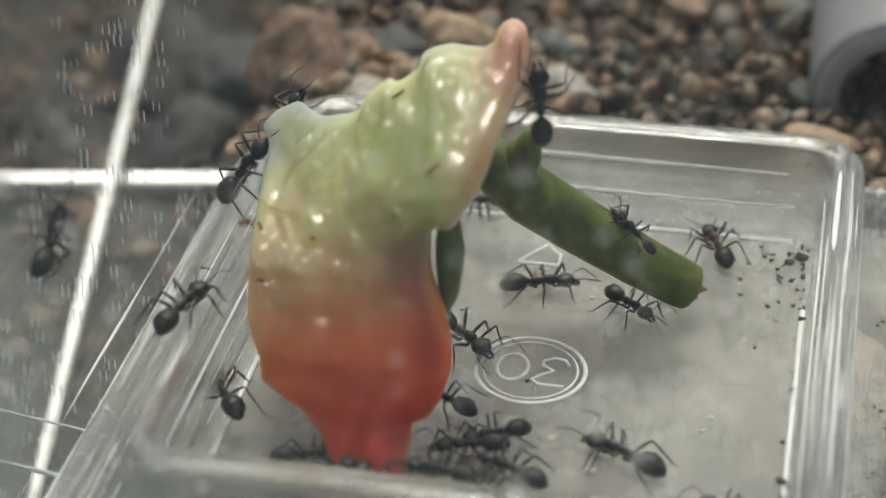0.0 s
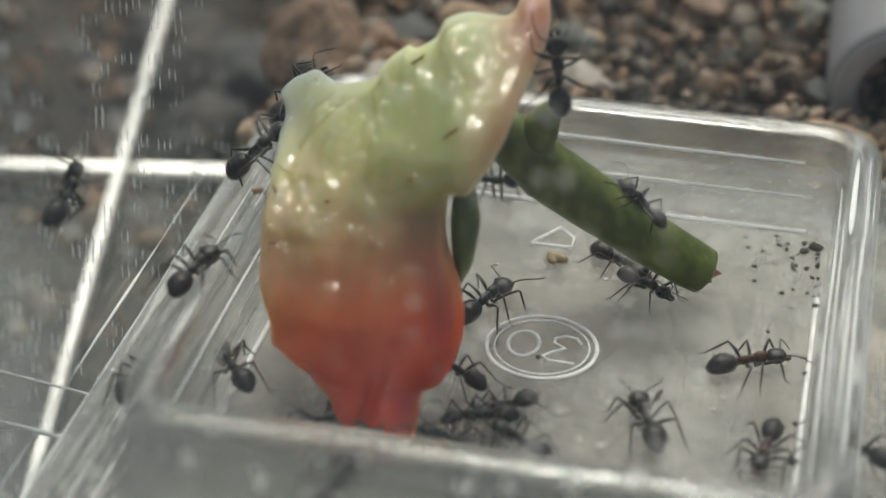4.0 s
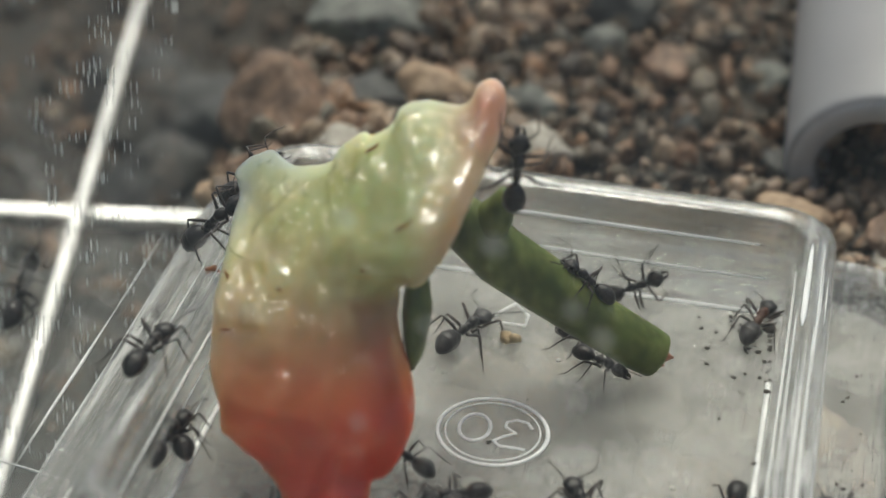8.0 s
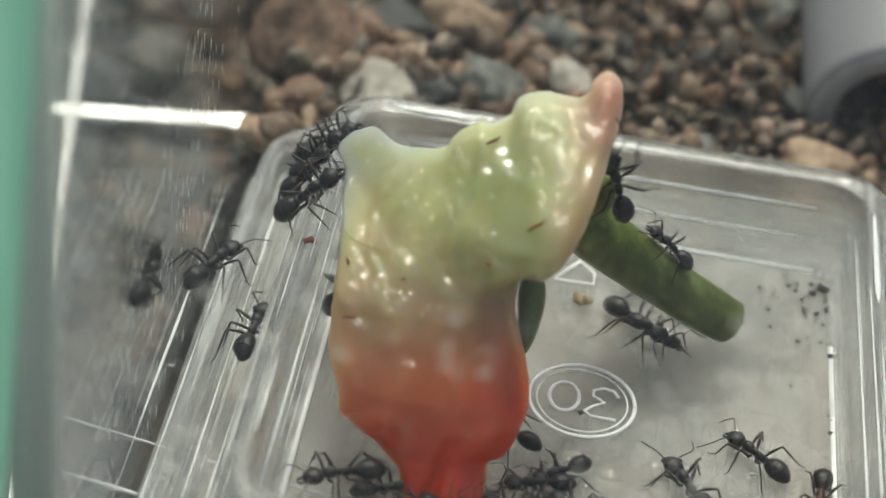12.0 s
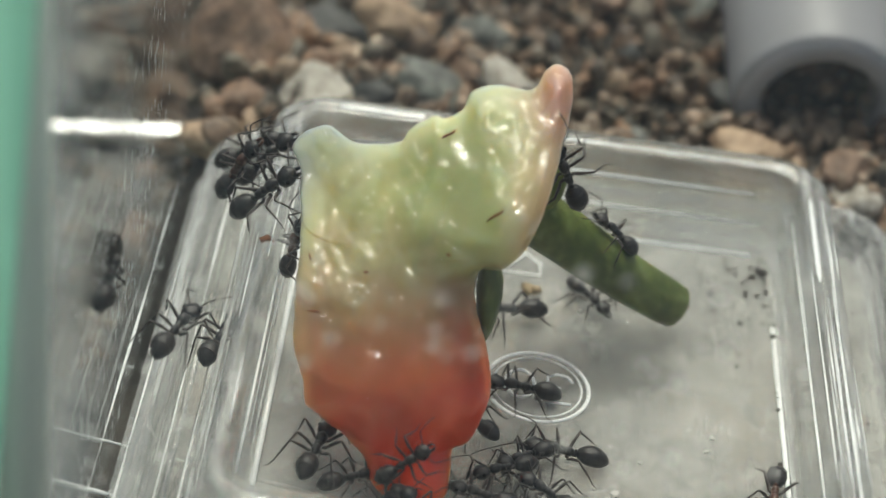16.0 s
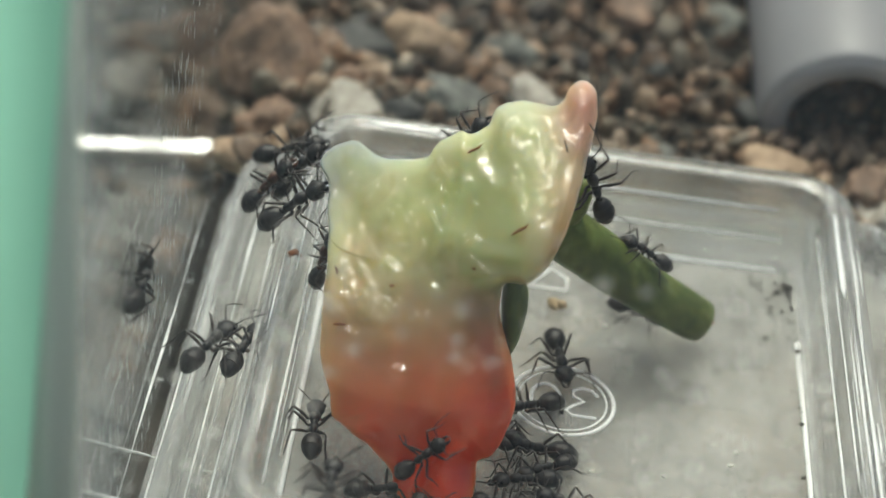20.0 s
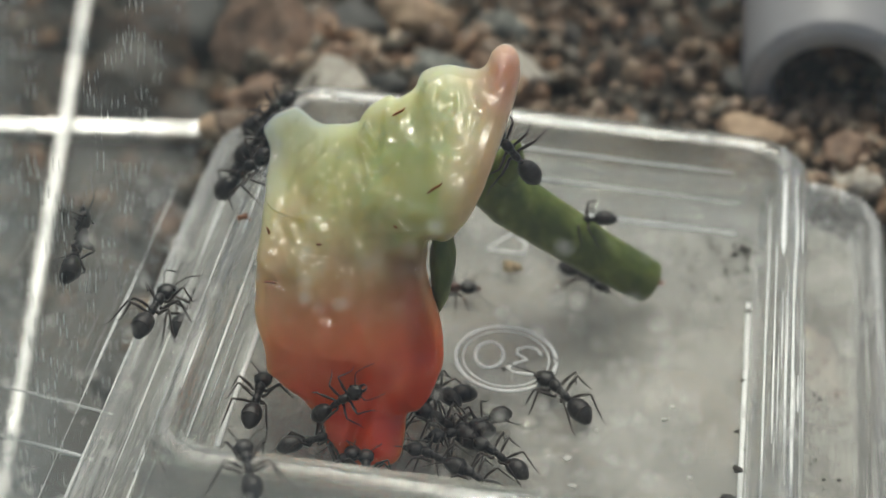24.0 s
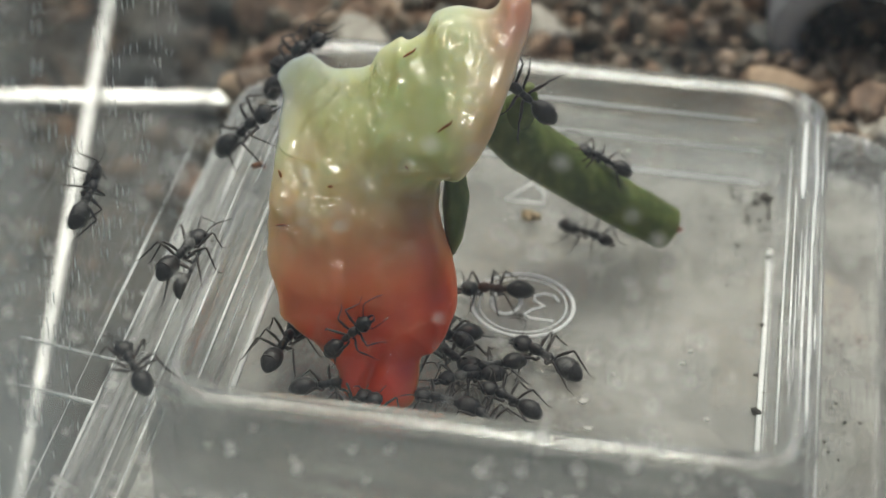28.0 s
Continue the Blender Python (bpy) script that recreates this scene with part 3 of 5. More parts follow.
part("embossed_figure", bead([(0.34, 0.12, 0), (0.29, 0.2, 0), (0.19, 0.22, 0), (0.10, 0.17, 0), (0.10, 0.09, 0), (0.21, 0.02, 0), (0.11, -0.05, 0), (0.03, -0.14, 0), (0.10, -0.20, 0), (0.33, -0.20, 0)], 0.018), M["glint"], tray)
part("embossed_triangle", bead([(-0.42, 1.76, 0), (-0.02, 1.76, 0), (-0.02, 1.95, 0), (-0.18, 2.12, 0)], 0.02, True), M["glint"], tray)

part("embossed_circle", bead(arc(0, 0, 1.47, 1.47, 0, 360, 90), 0.006), M["plastic"], tray).visible_shadow = False
for x0, y0, x1, y1 in ((1.0, 1.9, 1.75, 2.15), (1.3, 1.75, 2.0, 1.92), (-0.5, 1.2, 0.6, 1.5), (0.9, -0.4, 1.8, -0.1), (0.2, 1.0, 1.2, 1.1), (1.0, -1.1, 1.4, -0.5)):
    part("scratch", bead([(x0, y0, 0), ((x0 + x1) / 2, (y0 + y1) / 2 + 0.02, 0), (x1, y1, 0)], 0.004), M["plastic"], tray).visible_shadow = False
# floor seam along the wall foot, its glint put in as white beads
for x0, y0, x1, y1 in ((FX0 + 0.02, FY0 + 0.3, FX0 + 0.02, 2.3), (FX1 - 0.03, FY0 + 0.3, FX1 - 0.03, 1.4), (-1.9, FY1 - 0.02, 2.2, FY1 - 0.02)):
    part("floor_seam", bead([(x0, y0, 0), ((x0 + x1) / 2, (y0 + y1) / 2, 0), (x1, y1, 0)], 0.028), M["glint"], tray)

# moulding steps along the walls, their glints put in as white beads
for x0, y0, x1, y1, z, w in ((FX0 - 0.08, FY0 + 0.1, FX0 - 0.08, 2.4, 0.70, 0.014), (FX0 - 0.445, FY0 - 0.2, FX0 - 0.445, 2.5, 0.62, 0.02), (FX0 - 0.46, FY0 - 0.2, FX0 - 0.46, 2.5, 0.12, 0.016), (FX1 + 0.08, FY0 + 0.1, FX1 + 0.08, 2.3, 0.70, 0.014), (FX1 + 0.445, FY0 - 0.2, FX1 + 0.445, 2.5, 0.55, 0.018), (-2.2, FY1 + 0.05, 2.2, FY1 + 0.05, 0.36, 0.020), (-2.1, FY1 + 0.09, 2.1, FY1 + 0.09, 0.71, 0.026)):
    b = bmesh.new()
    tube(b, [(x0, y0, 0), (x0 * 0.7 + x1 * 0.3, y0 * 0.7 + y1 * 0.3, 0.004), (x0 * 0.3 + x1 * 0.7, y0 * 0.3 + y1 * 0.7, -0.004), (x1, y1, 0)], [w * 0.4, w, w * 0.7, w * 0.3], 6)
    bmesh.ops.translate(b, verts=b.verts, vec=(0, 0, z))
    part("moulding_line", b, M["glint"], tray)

# highlights along the rim, built as flattened white beads
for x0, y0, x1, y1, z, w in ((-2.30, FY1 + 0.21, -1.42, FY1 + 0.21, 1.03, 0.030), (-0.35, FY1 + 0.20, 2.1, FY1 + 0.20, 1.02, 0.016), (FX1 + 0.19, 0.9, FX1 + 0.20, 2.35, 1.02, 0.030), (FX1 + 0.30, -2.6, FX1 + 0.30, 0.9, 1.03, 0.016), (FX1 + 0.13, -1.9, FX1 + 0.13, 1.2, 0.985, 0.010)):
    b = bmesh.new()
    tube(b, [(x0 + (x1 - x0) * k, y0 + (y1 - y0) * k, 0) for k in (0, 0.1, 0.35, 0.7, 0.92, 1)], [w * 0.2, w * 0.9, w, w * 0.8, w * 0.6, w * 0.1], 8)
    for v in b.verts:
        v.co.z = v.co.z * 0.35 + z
    part("rim_bead", b, M["glint"], tray, "white bead drawn for the highlight along the rim")

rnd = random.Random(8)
for k in range(24):  # short white beads that paint broken streaks of light on the side walls
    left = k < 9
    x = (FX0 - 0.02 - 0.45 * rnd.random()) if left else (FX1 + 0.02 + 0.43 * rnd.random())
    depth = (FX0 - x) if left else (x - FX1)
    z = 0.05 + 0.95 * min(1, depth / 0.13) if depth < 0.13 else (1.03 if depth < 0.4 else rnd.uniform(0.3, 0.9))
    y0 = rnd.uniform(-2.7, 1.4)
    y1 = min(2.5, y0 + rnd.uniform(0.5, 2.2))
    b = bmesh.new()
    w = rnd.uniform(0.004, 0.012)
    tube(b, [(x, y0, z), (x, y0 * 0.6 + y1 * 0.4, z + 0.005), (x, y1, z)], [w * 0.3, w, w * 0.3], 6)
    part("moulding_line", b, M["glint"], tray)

# ---- outer box ----
outer = thing("outer_box", at(0, 0, 0), "larger clear plastic box holding the tray, dusty flange", "box")
part("wall", ring_wall((-3.42, 3.55, -4.2, 3.35), 0.5, [(0, -0.25), (0.05, 0.10), (0.10, 0.17), (0.17, 0.17), (0.22, 0.10), (0.30, -0.28), (0.36, -0.32), (0.36, -1.6), (0.30, -1.6), (0.30, -0.42), (-0.1, -0.42), (-0.1, -0.31)]), M["cloudy"], outer).visible_shadow = False
part("floor_plate", slab(round_rect(-3.4, 3.53, -4.18, 3.33, 0.48), -0.42, -0.30), M["flange"], outer, "dusty hazy plastic floor", False).visible_shadow = False
for x in (-3.28, -3.12):
    part("ridge", bead([(x, -4.0, -0.25), (x, -0.5, -0.25), (x, 2.5, -0.25)], 0.035), M["plastic"], outer).visible_shadow = False
# two long edges below the floor, their sparkle drawn as uneven white tubes
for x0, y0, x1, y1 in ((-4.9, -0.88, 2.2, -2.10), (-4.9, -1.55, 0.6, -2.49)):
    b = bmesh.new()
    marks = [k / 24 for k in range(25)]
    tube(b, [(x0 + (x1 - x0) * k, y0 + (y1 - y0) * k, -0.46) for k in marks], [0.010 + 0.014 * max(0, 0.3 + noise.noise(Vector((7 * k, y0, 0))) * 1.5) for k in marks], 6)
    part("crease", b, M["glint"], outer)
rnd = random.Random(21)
# long streaks of light along the outer wall, built as white tubes
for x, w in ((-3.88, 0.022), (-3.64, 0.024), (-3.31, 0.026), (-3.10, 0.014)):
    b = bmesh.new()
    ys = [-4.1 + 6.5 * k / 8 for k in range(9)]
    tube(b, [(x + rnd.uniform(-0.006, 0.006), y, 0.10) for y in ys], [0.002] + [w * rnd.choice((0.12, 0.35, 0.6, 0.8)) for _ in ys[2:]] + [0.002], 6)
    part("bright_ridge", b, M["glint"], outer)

# ---- clear side wall of the enclosure ----
pane = thing("clear_wall", at(-3.95, -4.3, -0.6), "scratched clear plastic enclosure corner with dusty walls", "enclosure wall")
b = bmesh.new()
box(b, -0.03, 0.03, 0, 7.4, 0, 6.5)
part("sheet", b, M["wall"], pane, "", False).visible_shadow = False
b = bmesh.new()
box(b, -0.14, 0.18, -0.28, 0, -1, 10)
bmesh.ops.bevel(b, geom=b.edges[:], offset=0.04, segments=2, affect="EDGES")
part("edge_strip", b, M["pale"], pane, "frosted grey plastic edge")

b = bmesh.new()
box(b, 0.18, 12, -0.16, -0.10, -1, 10)
part("front_sheet", b, M["front"], pane, "clear front sheet with dried splashes", False).visible_shadow = False

# dried splashes on the front sheet
rnd = random.Random(33)
b = bmesh.new()
for _ in range(460):
    x, z = rnd.uniform(0.4, 8.6), 0.9 + 4.6 * rnd.random() ** 1.25
    if noise.noise(Vector((x * 0.5, z * 0.5, 3))) < -0.12:
        continue
    r = rnd.choice((0.022, 0.028, 0.034, 0.042, 0.055))
    spin = rnd.uniform(0, 6)
    rim = [b.verts.new((x + r * rnd.uniform(0.75, 1.15) * math.cos(a + spin), -0.164, z + r * rnd.uniform(0.8, 1.3) * math.sin(a + spin))) for a in (2 * math.pi * k / 9 for k in range(9))]
    top = b.verts.new((x, -0.164 - 0.3 * r, z))
    for k in range(9):
        b.faces.new((rim[k], rim[(k + 1) % 9], top))
tagged(part("dried_splashes", b, M["splash"], pane, "pale dried splashes"), kind="stuff").visible_shadow = False

# ---- two bright reflected lines, built as solid strips at the foot of the slope ----
low = thing("lower_box_edge", at(-6.9, 8.45, -3.72, 0, 0, 10.2), "bright strips built for two reflected lines", "edge")
b = bmesh.new()
box(b, -6, 2.4, -0.075, 0.085, -0.15, 0.10)
bmesh.ops.bevel(b, geom=b.edges[:], offset=0.025, segments=2, affect="EDGES")
bmesh.ops.rotate(b, verts=b.verts, cent=(0, 0, 0), matrix=Matrix.Rotation(radians(15), 3, "X"))
part("cross_edge", b, M["strip"], low, "", False)
# the lid's reflection of the sky is put in as an even grey haze
b = bmesh.new()
box(b, -7, 1.9, -11.5, -0.14, -0.30, -0.22)
part("lid", b, M["lid"], low, "clear lid greyed for the sky it reflects", False).visible_shadow = False
b = bmesh.new()
box(b, -0.33, -0.215, -10, 8, -0.1, 0.16)
bmesh.ops.bevel(b, geom=b.edges[:], offset=0.03, segments=2, affect="EDGES")
bmesh.ops.rotate(b, verts=b.verts, cent=(0, -4, 0), matrix=Matrix.Rotation(radians(6), 3, "X"))
part("long_edge", b, M["worn_strip"], low, "", False)

# ---- fruit ----
fruit = thing("fruit_piece", at(-1.4, -0.7, 0), "wet piece of melon flesh, red below and pale green above", "fruit")
OUTLINE = [  # the slice's outline, sideways and up, from the tip clockwise
    (1.09, 3.19), (1.2, 3.17), (1.26, 3.07), (1.27, 2.87), (1.21, 2.61), (1.14, 2.3), (1.05, 2.05), (0.91, 1.83), (0.8, 1.76), (0.65, 1.75), (0.63, 1.6), (0.67, 1.4), (0.77, 1.19), (0.88, 0.89), (0.87, 0.65), (0.76, 0.42),
    (0.63, 0.35), (0.63, 0.21), (0.59, 0.08), (0.35, 0.02), (0.12, 0.03), (-0.07, 0.13), (-0.16, 0.25), (-0.36, 0.36), (-0.62, 0.47), (-0.74, 0.55), (-0.79, 0.72), (-0.9, 0.95), (-0.93, 1.17), (-0.96, 1.48), (-0.96, 1.73), (-1.03, 2.05),
    (-1.07, 2.24), (-1.17, 2.38), (-1.1, 2.47), (-0.96, 2.54), (-0.82, 2.56), (-0.62, 2.47), (-0.29, 2.47), (-0.14, 2.58), (0.03, 2.7), (0.16, 2.72), (0.3, 2.81), (0.38, 2.9), (0.59, 2.98), (0.91, 2.99), (0.99, 3.13),
]
LEAN = ([0, 0.06, 0.14, 0.26, 0.40, 0.62, 0.88, 1.2, 1.5, 1.77, 2.05, 2.34, 2.72, 3.0, 3.22], [-1.14, -1.10, -1.02, -0.84, -0.64, -0.48, -0.33, -0.15, 0.02, 0.20, 0.42, 0.66, 0.98, 1.24, 1.37])
THICK = ([0, 0.15, 0.4, 0.9, 1.4, 1.75, 1.95, 2.3, 2.7, 3.0, 3.2], [0.16, 0.26, 0.42, 0.52, 0.46, 0.42, 0.42, 0.36, 0.30, 0.22, 0.15])


def closed_curve(pts, n):
    """A smooth closed line through points, a little uneven."""
    out = []
    for k in range(len(pts)):
        p = [Vector(pts[(k + d) % len(pts)]) for d in (-1, 0, 1, 2)]
        for q in range(n):
            u = q / n
            v = 0.5 * (2 * p[1] + (p[2] - p[0]) * u + (2 * p[0] - 5 * p[1] + 4 * p[2] - p[3]) * u * u + (3 * p[1] - p[0] - 3 * p[2] + p[3]) * u**3)
            rough = 0.034 if v.y > 2.5 and -0.3 < v.x < 0.7 else 0.014
            out.append((v.x + rough * noise.noise(Vector((v.x * 7, v.y * 7, 1))), v.y + rough * noise.noise(Vector((v.x * 7, v.y * 7, 5)))))
    return np.array(out)


RIM_LINE = closed_curve(OUTLINE, 10)


def depth_inside(pts):
    """How far points lie inside the outline (negative outside)."""
    a, b = RIM_LINE, np.roll(RIM_LINE, -1, 0)
    best, inside = np.full(len(pts), 9.0), np.zeros(len(pts), bool)
    for (ax, ay), (bx, by) in zip(a, b):
        dx, dy = bx - ax, by - ay
        u = np.clip(((pts[:, 0] - ax) * dx + (pts[:, 1] - ay) * dy) / (dx * dx + dy * dy + 1e-12), 0, 1)
        best = np.minimum(best, np.hypot(pts[:, 0] - ax - u * dx, pts[:, 1] - ay - u * dy))
        if ay != by:
            inside ^= ((ay > pts[:, 1]) != (by > pts[:, 1])) & (pts[:, 0] < ax + dx * (pts[:, 1] - ay) / dy)
    return np.where(inside, best, -best)


def ease(a, b, v):
    u = min(1.0, max(0.0, (v - a) / (b - a)))
    return u * u * (3 - 2 * u)


def swell(x, z, d):
    """Thickness of the flesh to either side of its middle, from the distance to the outline."""
    t = float(np.interp(z, *THICK)) * (1 - 0.55 * ease(-0.45, -0.85, x) * ease(1.9, 2.25, z))
    r = 0.42 if z > 1.9 else 0.55
    return t * math.sqrt(max(0.0, 1 - (1 - min(1.0, max(0.0, d) / r)) ** 2))


def relief(x, z):
    """Folds and wrinkles of the front, outwards."""
    v = Vector((x, 0, z))
    edge = 0.12 * ease(2.0, 2.5, z) - 0.04 + 0.05 * noise.noise(Vector((3 * z, 2, 0)))
    sheet = 0.075 * ease(edge - 0.05, edge + 0.07, x) * ease(1.9, 2.1, z)
    under = -0.07 * math.exp(-(((z - 1.74 + 0.1 * (0.7 - x)) / 0.09) ** 2)) * ease(0.05, 0.6, x)
    cleft = -0.10 * math.exp(-(((x - 0.12 - 0.25 * z) / 0.07) ** 2)) * ease(0.75, 0.35, z)
    lumps = 0.055 * noise.noise(v * 1.5) + 0.025 * noise.noise(v * 3.4 + Vector((4, 0, 1)))
    crinkled = ease(1.35, 1.8, z - 0.35 * x) * (0.25 + 0.75 * ease(0.65, 0.1, x)) * ease(-0.25, 0.15, noise.noise(v * 1.6 + Vector((9, 0, 2))) + 0.12)
    crinkle = 0.30 * (0.11 * (0.4 - abs(noise.noise(Vector((x * 3.6, 3, z * 5.2))))) + 0.05 * (0.4 - abs(noise.noise(Vector((x * 8 + 5, 1, z * 10))))) + 0.012 * noise.noise(v * 17)) * crinkled
    film = 0.015 * (0.4 - abs(noise.noise(Vector((x * 2.6 + 2, 8, z * 3.4))))) + 0.008 * noise.noise(v * 8)
    return sheet + under + cleft + lumps + crinkle + film


def bend(x, z):
    """The lobe falls back and down, the sheet beside the stalk comes forward and up."""
    back = 0.95 * ease(0.25, -1.15, x) * ease(1.45, 2.6, z) - 0.46 * ease(0.2, 0.8, x) * ease(1.62, 1.9, z) * ease(2.95, 2.2, z)
    return back * Vector((-0.03, 0.83, -0.55))


def on_fruit(x, z, d, side):
    """A place on the front (side 1) or back (-1) of the flesh, in the fruit's own space."""
    y, t = float(np.interp(z, *LEAN)), swell(x, z, d)
    if side < 0:
        return Vector((x, y + 0.8 * t + 0.04 * noise.noise(Vector((x * 2, 5, z * 2))), z)) + bend(x, z)
    raised = relief(x, z) * min(1.0, max(0.0, d) / 0.12)
    return Vector((x, y - 0.8 * (t + raised), z + 0.35 * raised)) + bend(x, z)


def flesh_body(step=0.017):
    gx, gz = np.meshgrid(np.arange(-1.3, 1.4, step), np.arange(0.0, 3.3, step * 0.866))
    gx = gx + (np.arange(gx.shape[0]) % 2)[:, None] * step / 2
    pts = np.stack([gx.ravel(), gz.ravel()], 1)
    d = depth_inside(pts)
    pts, d = pts[d > 0.55 * step], d[d > 0.55 * step]
    n = len(RIM_LINE)
    flat = [Vector(p) for p in RIM_LINE] + [Vector(p) for p in pts]
    depth = [0.0] * n + list(d)
    co, _, tris, origin, _, _ = delaunay_2d_cdt(flat, [(k, (k + 1) % n) for k in range(n)], [], 1, 1e-5)
    bm = bmesh.new()
    front, back = [], []
    for p, o in zip(co, origin):
        x, z = p
        k = o[0] if o else 0
        front.append(bm.verts.new(on_fruit(x, z, depth[k], 1)))
        back.append(front[-1] if k < n else bm.verts.new(on_fruit(x, z, depth[k], -1)))
    for a, b, c in tris:
        bm.faces.new((front[a], front[b], front[c]))
        bm.faces.new((back[c], back[b], back[a]))
    bmesh.ops.recalc_face_normals(bm, faces=bm.faces)
    return bm


part("flesh", flesh_body(), M["flesh"], fruit)


def film_body(step=0.012):
    """The skin of juice over the front, crumpled where the flesh is loose and calm over the firm red part."""
    gx, gz = np.meshgrid(np.arange(-1.25, 1.35, step), np.arange(0.05, 3.25, step))
    depth = depth_inside(np.stack([gx.ravel(), gz.ravel()], 1)).reshape(gx.shape)
    bm = bmesh.new()
    rows = []
    for xs, zs, ds in zip(gx, gz, depth):
        row = []
        for x, z, d in zip(map(float, xs), map(float, zs), map(float, ds)):
            if d < 0.03 or (x < -0.7 and z < 2.15 and d < 0.15):
                row.append(None)
                continue
            v = Vector((x, 0, z))
            loose = ease(1.2, 1.75, z - 0.30 * x) * (0.35 + 0.65 * ease(0.7, 0.1, x))
            patch = 0.3 + 0.7 * ease(-0.16, 0.12, noise.noise(v * 1.9 + Vector((4, 0, 6))))
            big = noise.noise(v * 3.0 + Vector((1, 7, 0))) * (0.12 - 0.03 * loose)
            fold = (0.35 - abs(noise.noise(Vector((x * 4.2 + 3, 2, z * 5.2))))) * 0.30 * loose * patch
            fine = (0.35 - abs(noise.noise(Vector((x * 8.5 + 5, 4, z * 9.5))))) * 0.085 * (0.30 * patch + loose * patch)
            lift = (0.030 + max(-0.028, big + fold + fine)) * min(1.0, d / 0.10)
            row.append(bm.verts.new(on_fruit(x, z, d, 1) + lift * Vector((0, -0.77, 0.64))))
        rows.append(row)
    for a, b in zip(rows, rows[1:]):
        for k in range(len(a) - 1):
            quad = (a[k], a[k + 1], b[k + 1], b[k])
            if all(quad):
                bm.faces.new(quad)
    return bm


part("juice_film", film_body(), M["film"], fruit, "glittering clear skin of juice").visible_shadow = False
RIND = [(1.02, 0.78, 0.06, 0.02, 0.06), (1.12, 0.78, 0.09, 0.06, 0.14), (1.25, 0.77, 0.14, 0.09, 0.2), (1.5, 0.76, 0.22, 0.11, 0.22), (1.72, 0.73, 0.30, 0.10, 0.2), (1.88, 0.66, 0.34, 0.04, 0.1)]
part("rind", lofted(RIND, 24, 4, 0.03, 3.0, 2.0), M["skin"], fruit, "strip of green rind")


def chip(x, z, a, size):
    b = bmesh.new()
    tube(b, [(-0.5 * size, 0, 0), (-0.1 * size, 0.05 * size, 0.01), (0.3 * size, 0, 0.015), (0.5 * size, 0.08 * size, 0.03)], [0.008, 0.013, 0.011, 0.004], 6)
    ob = part("seed_hull", b, M["speck"], fruit, "rust brown hull fleck")
    ob.matrix_basis = at(*(on_fruit(x, z, float(depth_inside(np.array([(x, z)]))[0]), 1) + Vector((0, -0.01, 0.008))), 0, a, 0)


for x, z, a, size in ((0.69, 2.25, -38, 0.19), (-0.74, 1.38, 4, 0.16), (-0.86, 1.72, 82, 0.14), (0.21, 2.66, -36, 0.20), (-0.35, 1.75, 20, 0.04), (0.34, 1.95, 50, 0.04)):
    chip(x, z, a, size)

# ---- stem ----
stem = thing("fruit_stalk", at(0, 0, 0), "cut green stalk leaning on the fruit", "stalk")
b = bmesh.new()
tube(b, [(-0.62, 0.62, 1.95), (-0.45, 0.7, 1.7), (-0.15, 0.8, 1.36), (0.3, 0.93, 1.0), (0.8, 1.06, 0.62), (1.2, 1.18, 0.33), (1.31, 1.21, 0.26), (1.345, 1.22, 0.24)], [0.16, 0.25, 0.275, 0.265, 0.25, 0.235, 0.22, 0.15], 28)
for v in b.verts:
    v.co += 0.02 * noise.noise_vector(v.co * 2.2)
part("stalk", b, M["skin"], stem)
b = bmesh.new()
tube(b, [(-0.35, 0.75, 1.5), (-0.2, 0.68, 1.85), (-0.14, 0.63, 2.0), (-0.12, 0.62, 2.15)], [0.18, 0.17, 0.12, 0.05], 20)
part("upper_stub", b, M["skin"], stem)
b = bmesh.new()
tube(b, [(1.33, 1.215, 0.245), (1.40, 1.25, 0.24), (1.47, 1.27, 0.22)], [0.10, 0.05, 0.006], 8)
tube(b, [(1.34, 1.19, 0.2), (1.39, 1.2, 0.16)], [0.05, 0.01], 6)
part("torn_tip", b, M["torn"], stem, "torn reddish fibres at the cut end")

# ---- grey tube ----
pipe = thing("grey_tube", at(3.25, 5.95, -0.10, 8, 0, 2), "grey plastic tube with a rim coloured as lit, open end", "tube")
b = bmesh.new()
prof = [(1.00, 0.0), (1.04, 0.03), (1.06, 0.10), (1.06, 9), (0.74, 9), (0.74, 0.0)]
loops = [[b.verts.new((r * math.cos(a), y, r * math.sin(a))) for a in (2 * math.pi * k / 48 for k in range(48))] for r, y in prof]
loops.append(loops[0])
for p, q in zip(loops, loops[1:]):
    for k in range(48):
        b.faces.new((p[k], p[(k + 1) % 48], q[(k + 1) % 48], q[k]))
bmesh.ops.recalc_face_normals(b, faces=b.faces)
part("barrel", b, M["pipe"], pipe)

def pipe_ring(r0, r1, y0, y1):
    b = bmesh.new()
    loops = [[b.verts.new((r * math.cos(a), y, r * math.sin(a))) for a in (2 * math.pi * k / 48 for k in range(48))] for r, y in ((r1, y0 + 0.03), (r1, y1), (r0, y1), (r0, y0), (r1 - 0.03, y0))]
    loops.append(loops[0])
    for p, q in zip(loops, loops[1:]):
        for k in range(48):
            b.faces.new((p[k], p[(k + 1) % 48], q[(k + 1) % 48], q[k]))
    bmesh.ops.recalc_face_normals(b, faces=b.faces)
    return b


# end face of the tube; the light it catches is put into a paler colour
part("mouth_rim", pipe_ring(0.73, 0.985, -0.03, 0.22), M["rim"], pipe, "smooth rim, coloured paler for the light it catches")

# ---- green panel behind the wall's edge ----
panel = thing("mint_green_board", at(-3.98, -4.75, 3.6, 0, 4, 6), "mint green plastic board outside the enclosure", "board")
b = bmesh.new()
box(b, -9, 0, 0, 0.2, -9, 9)
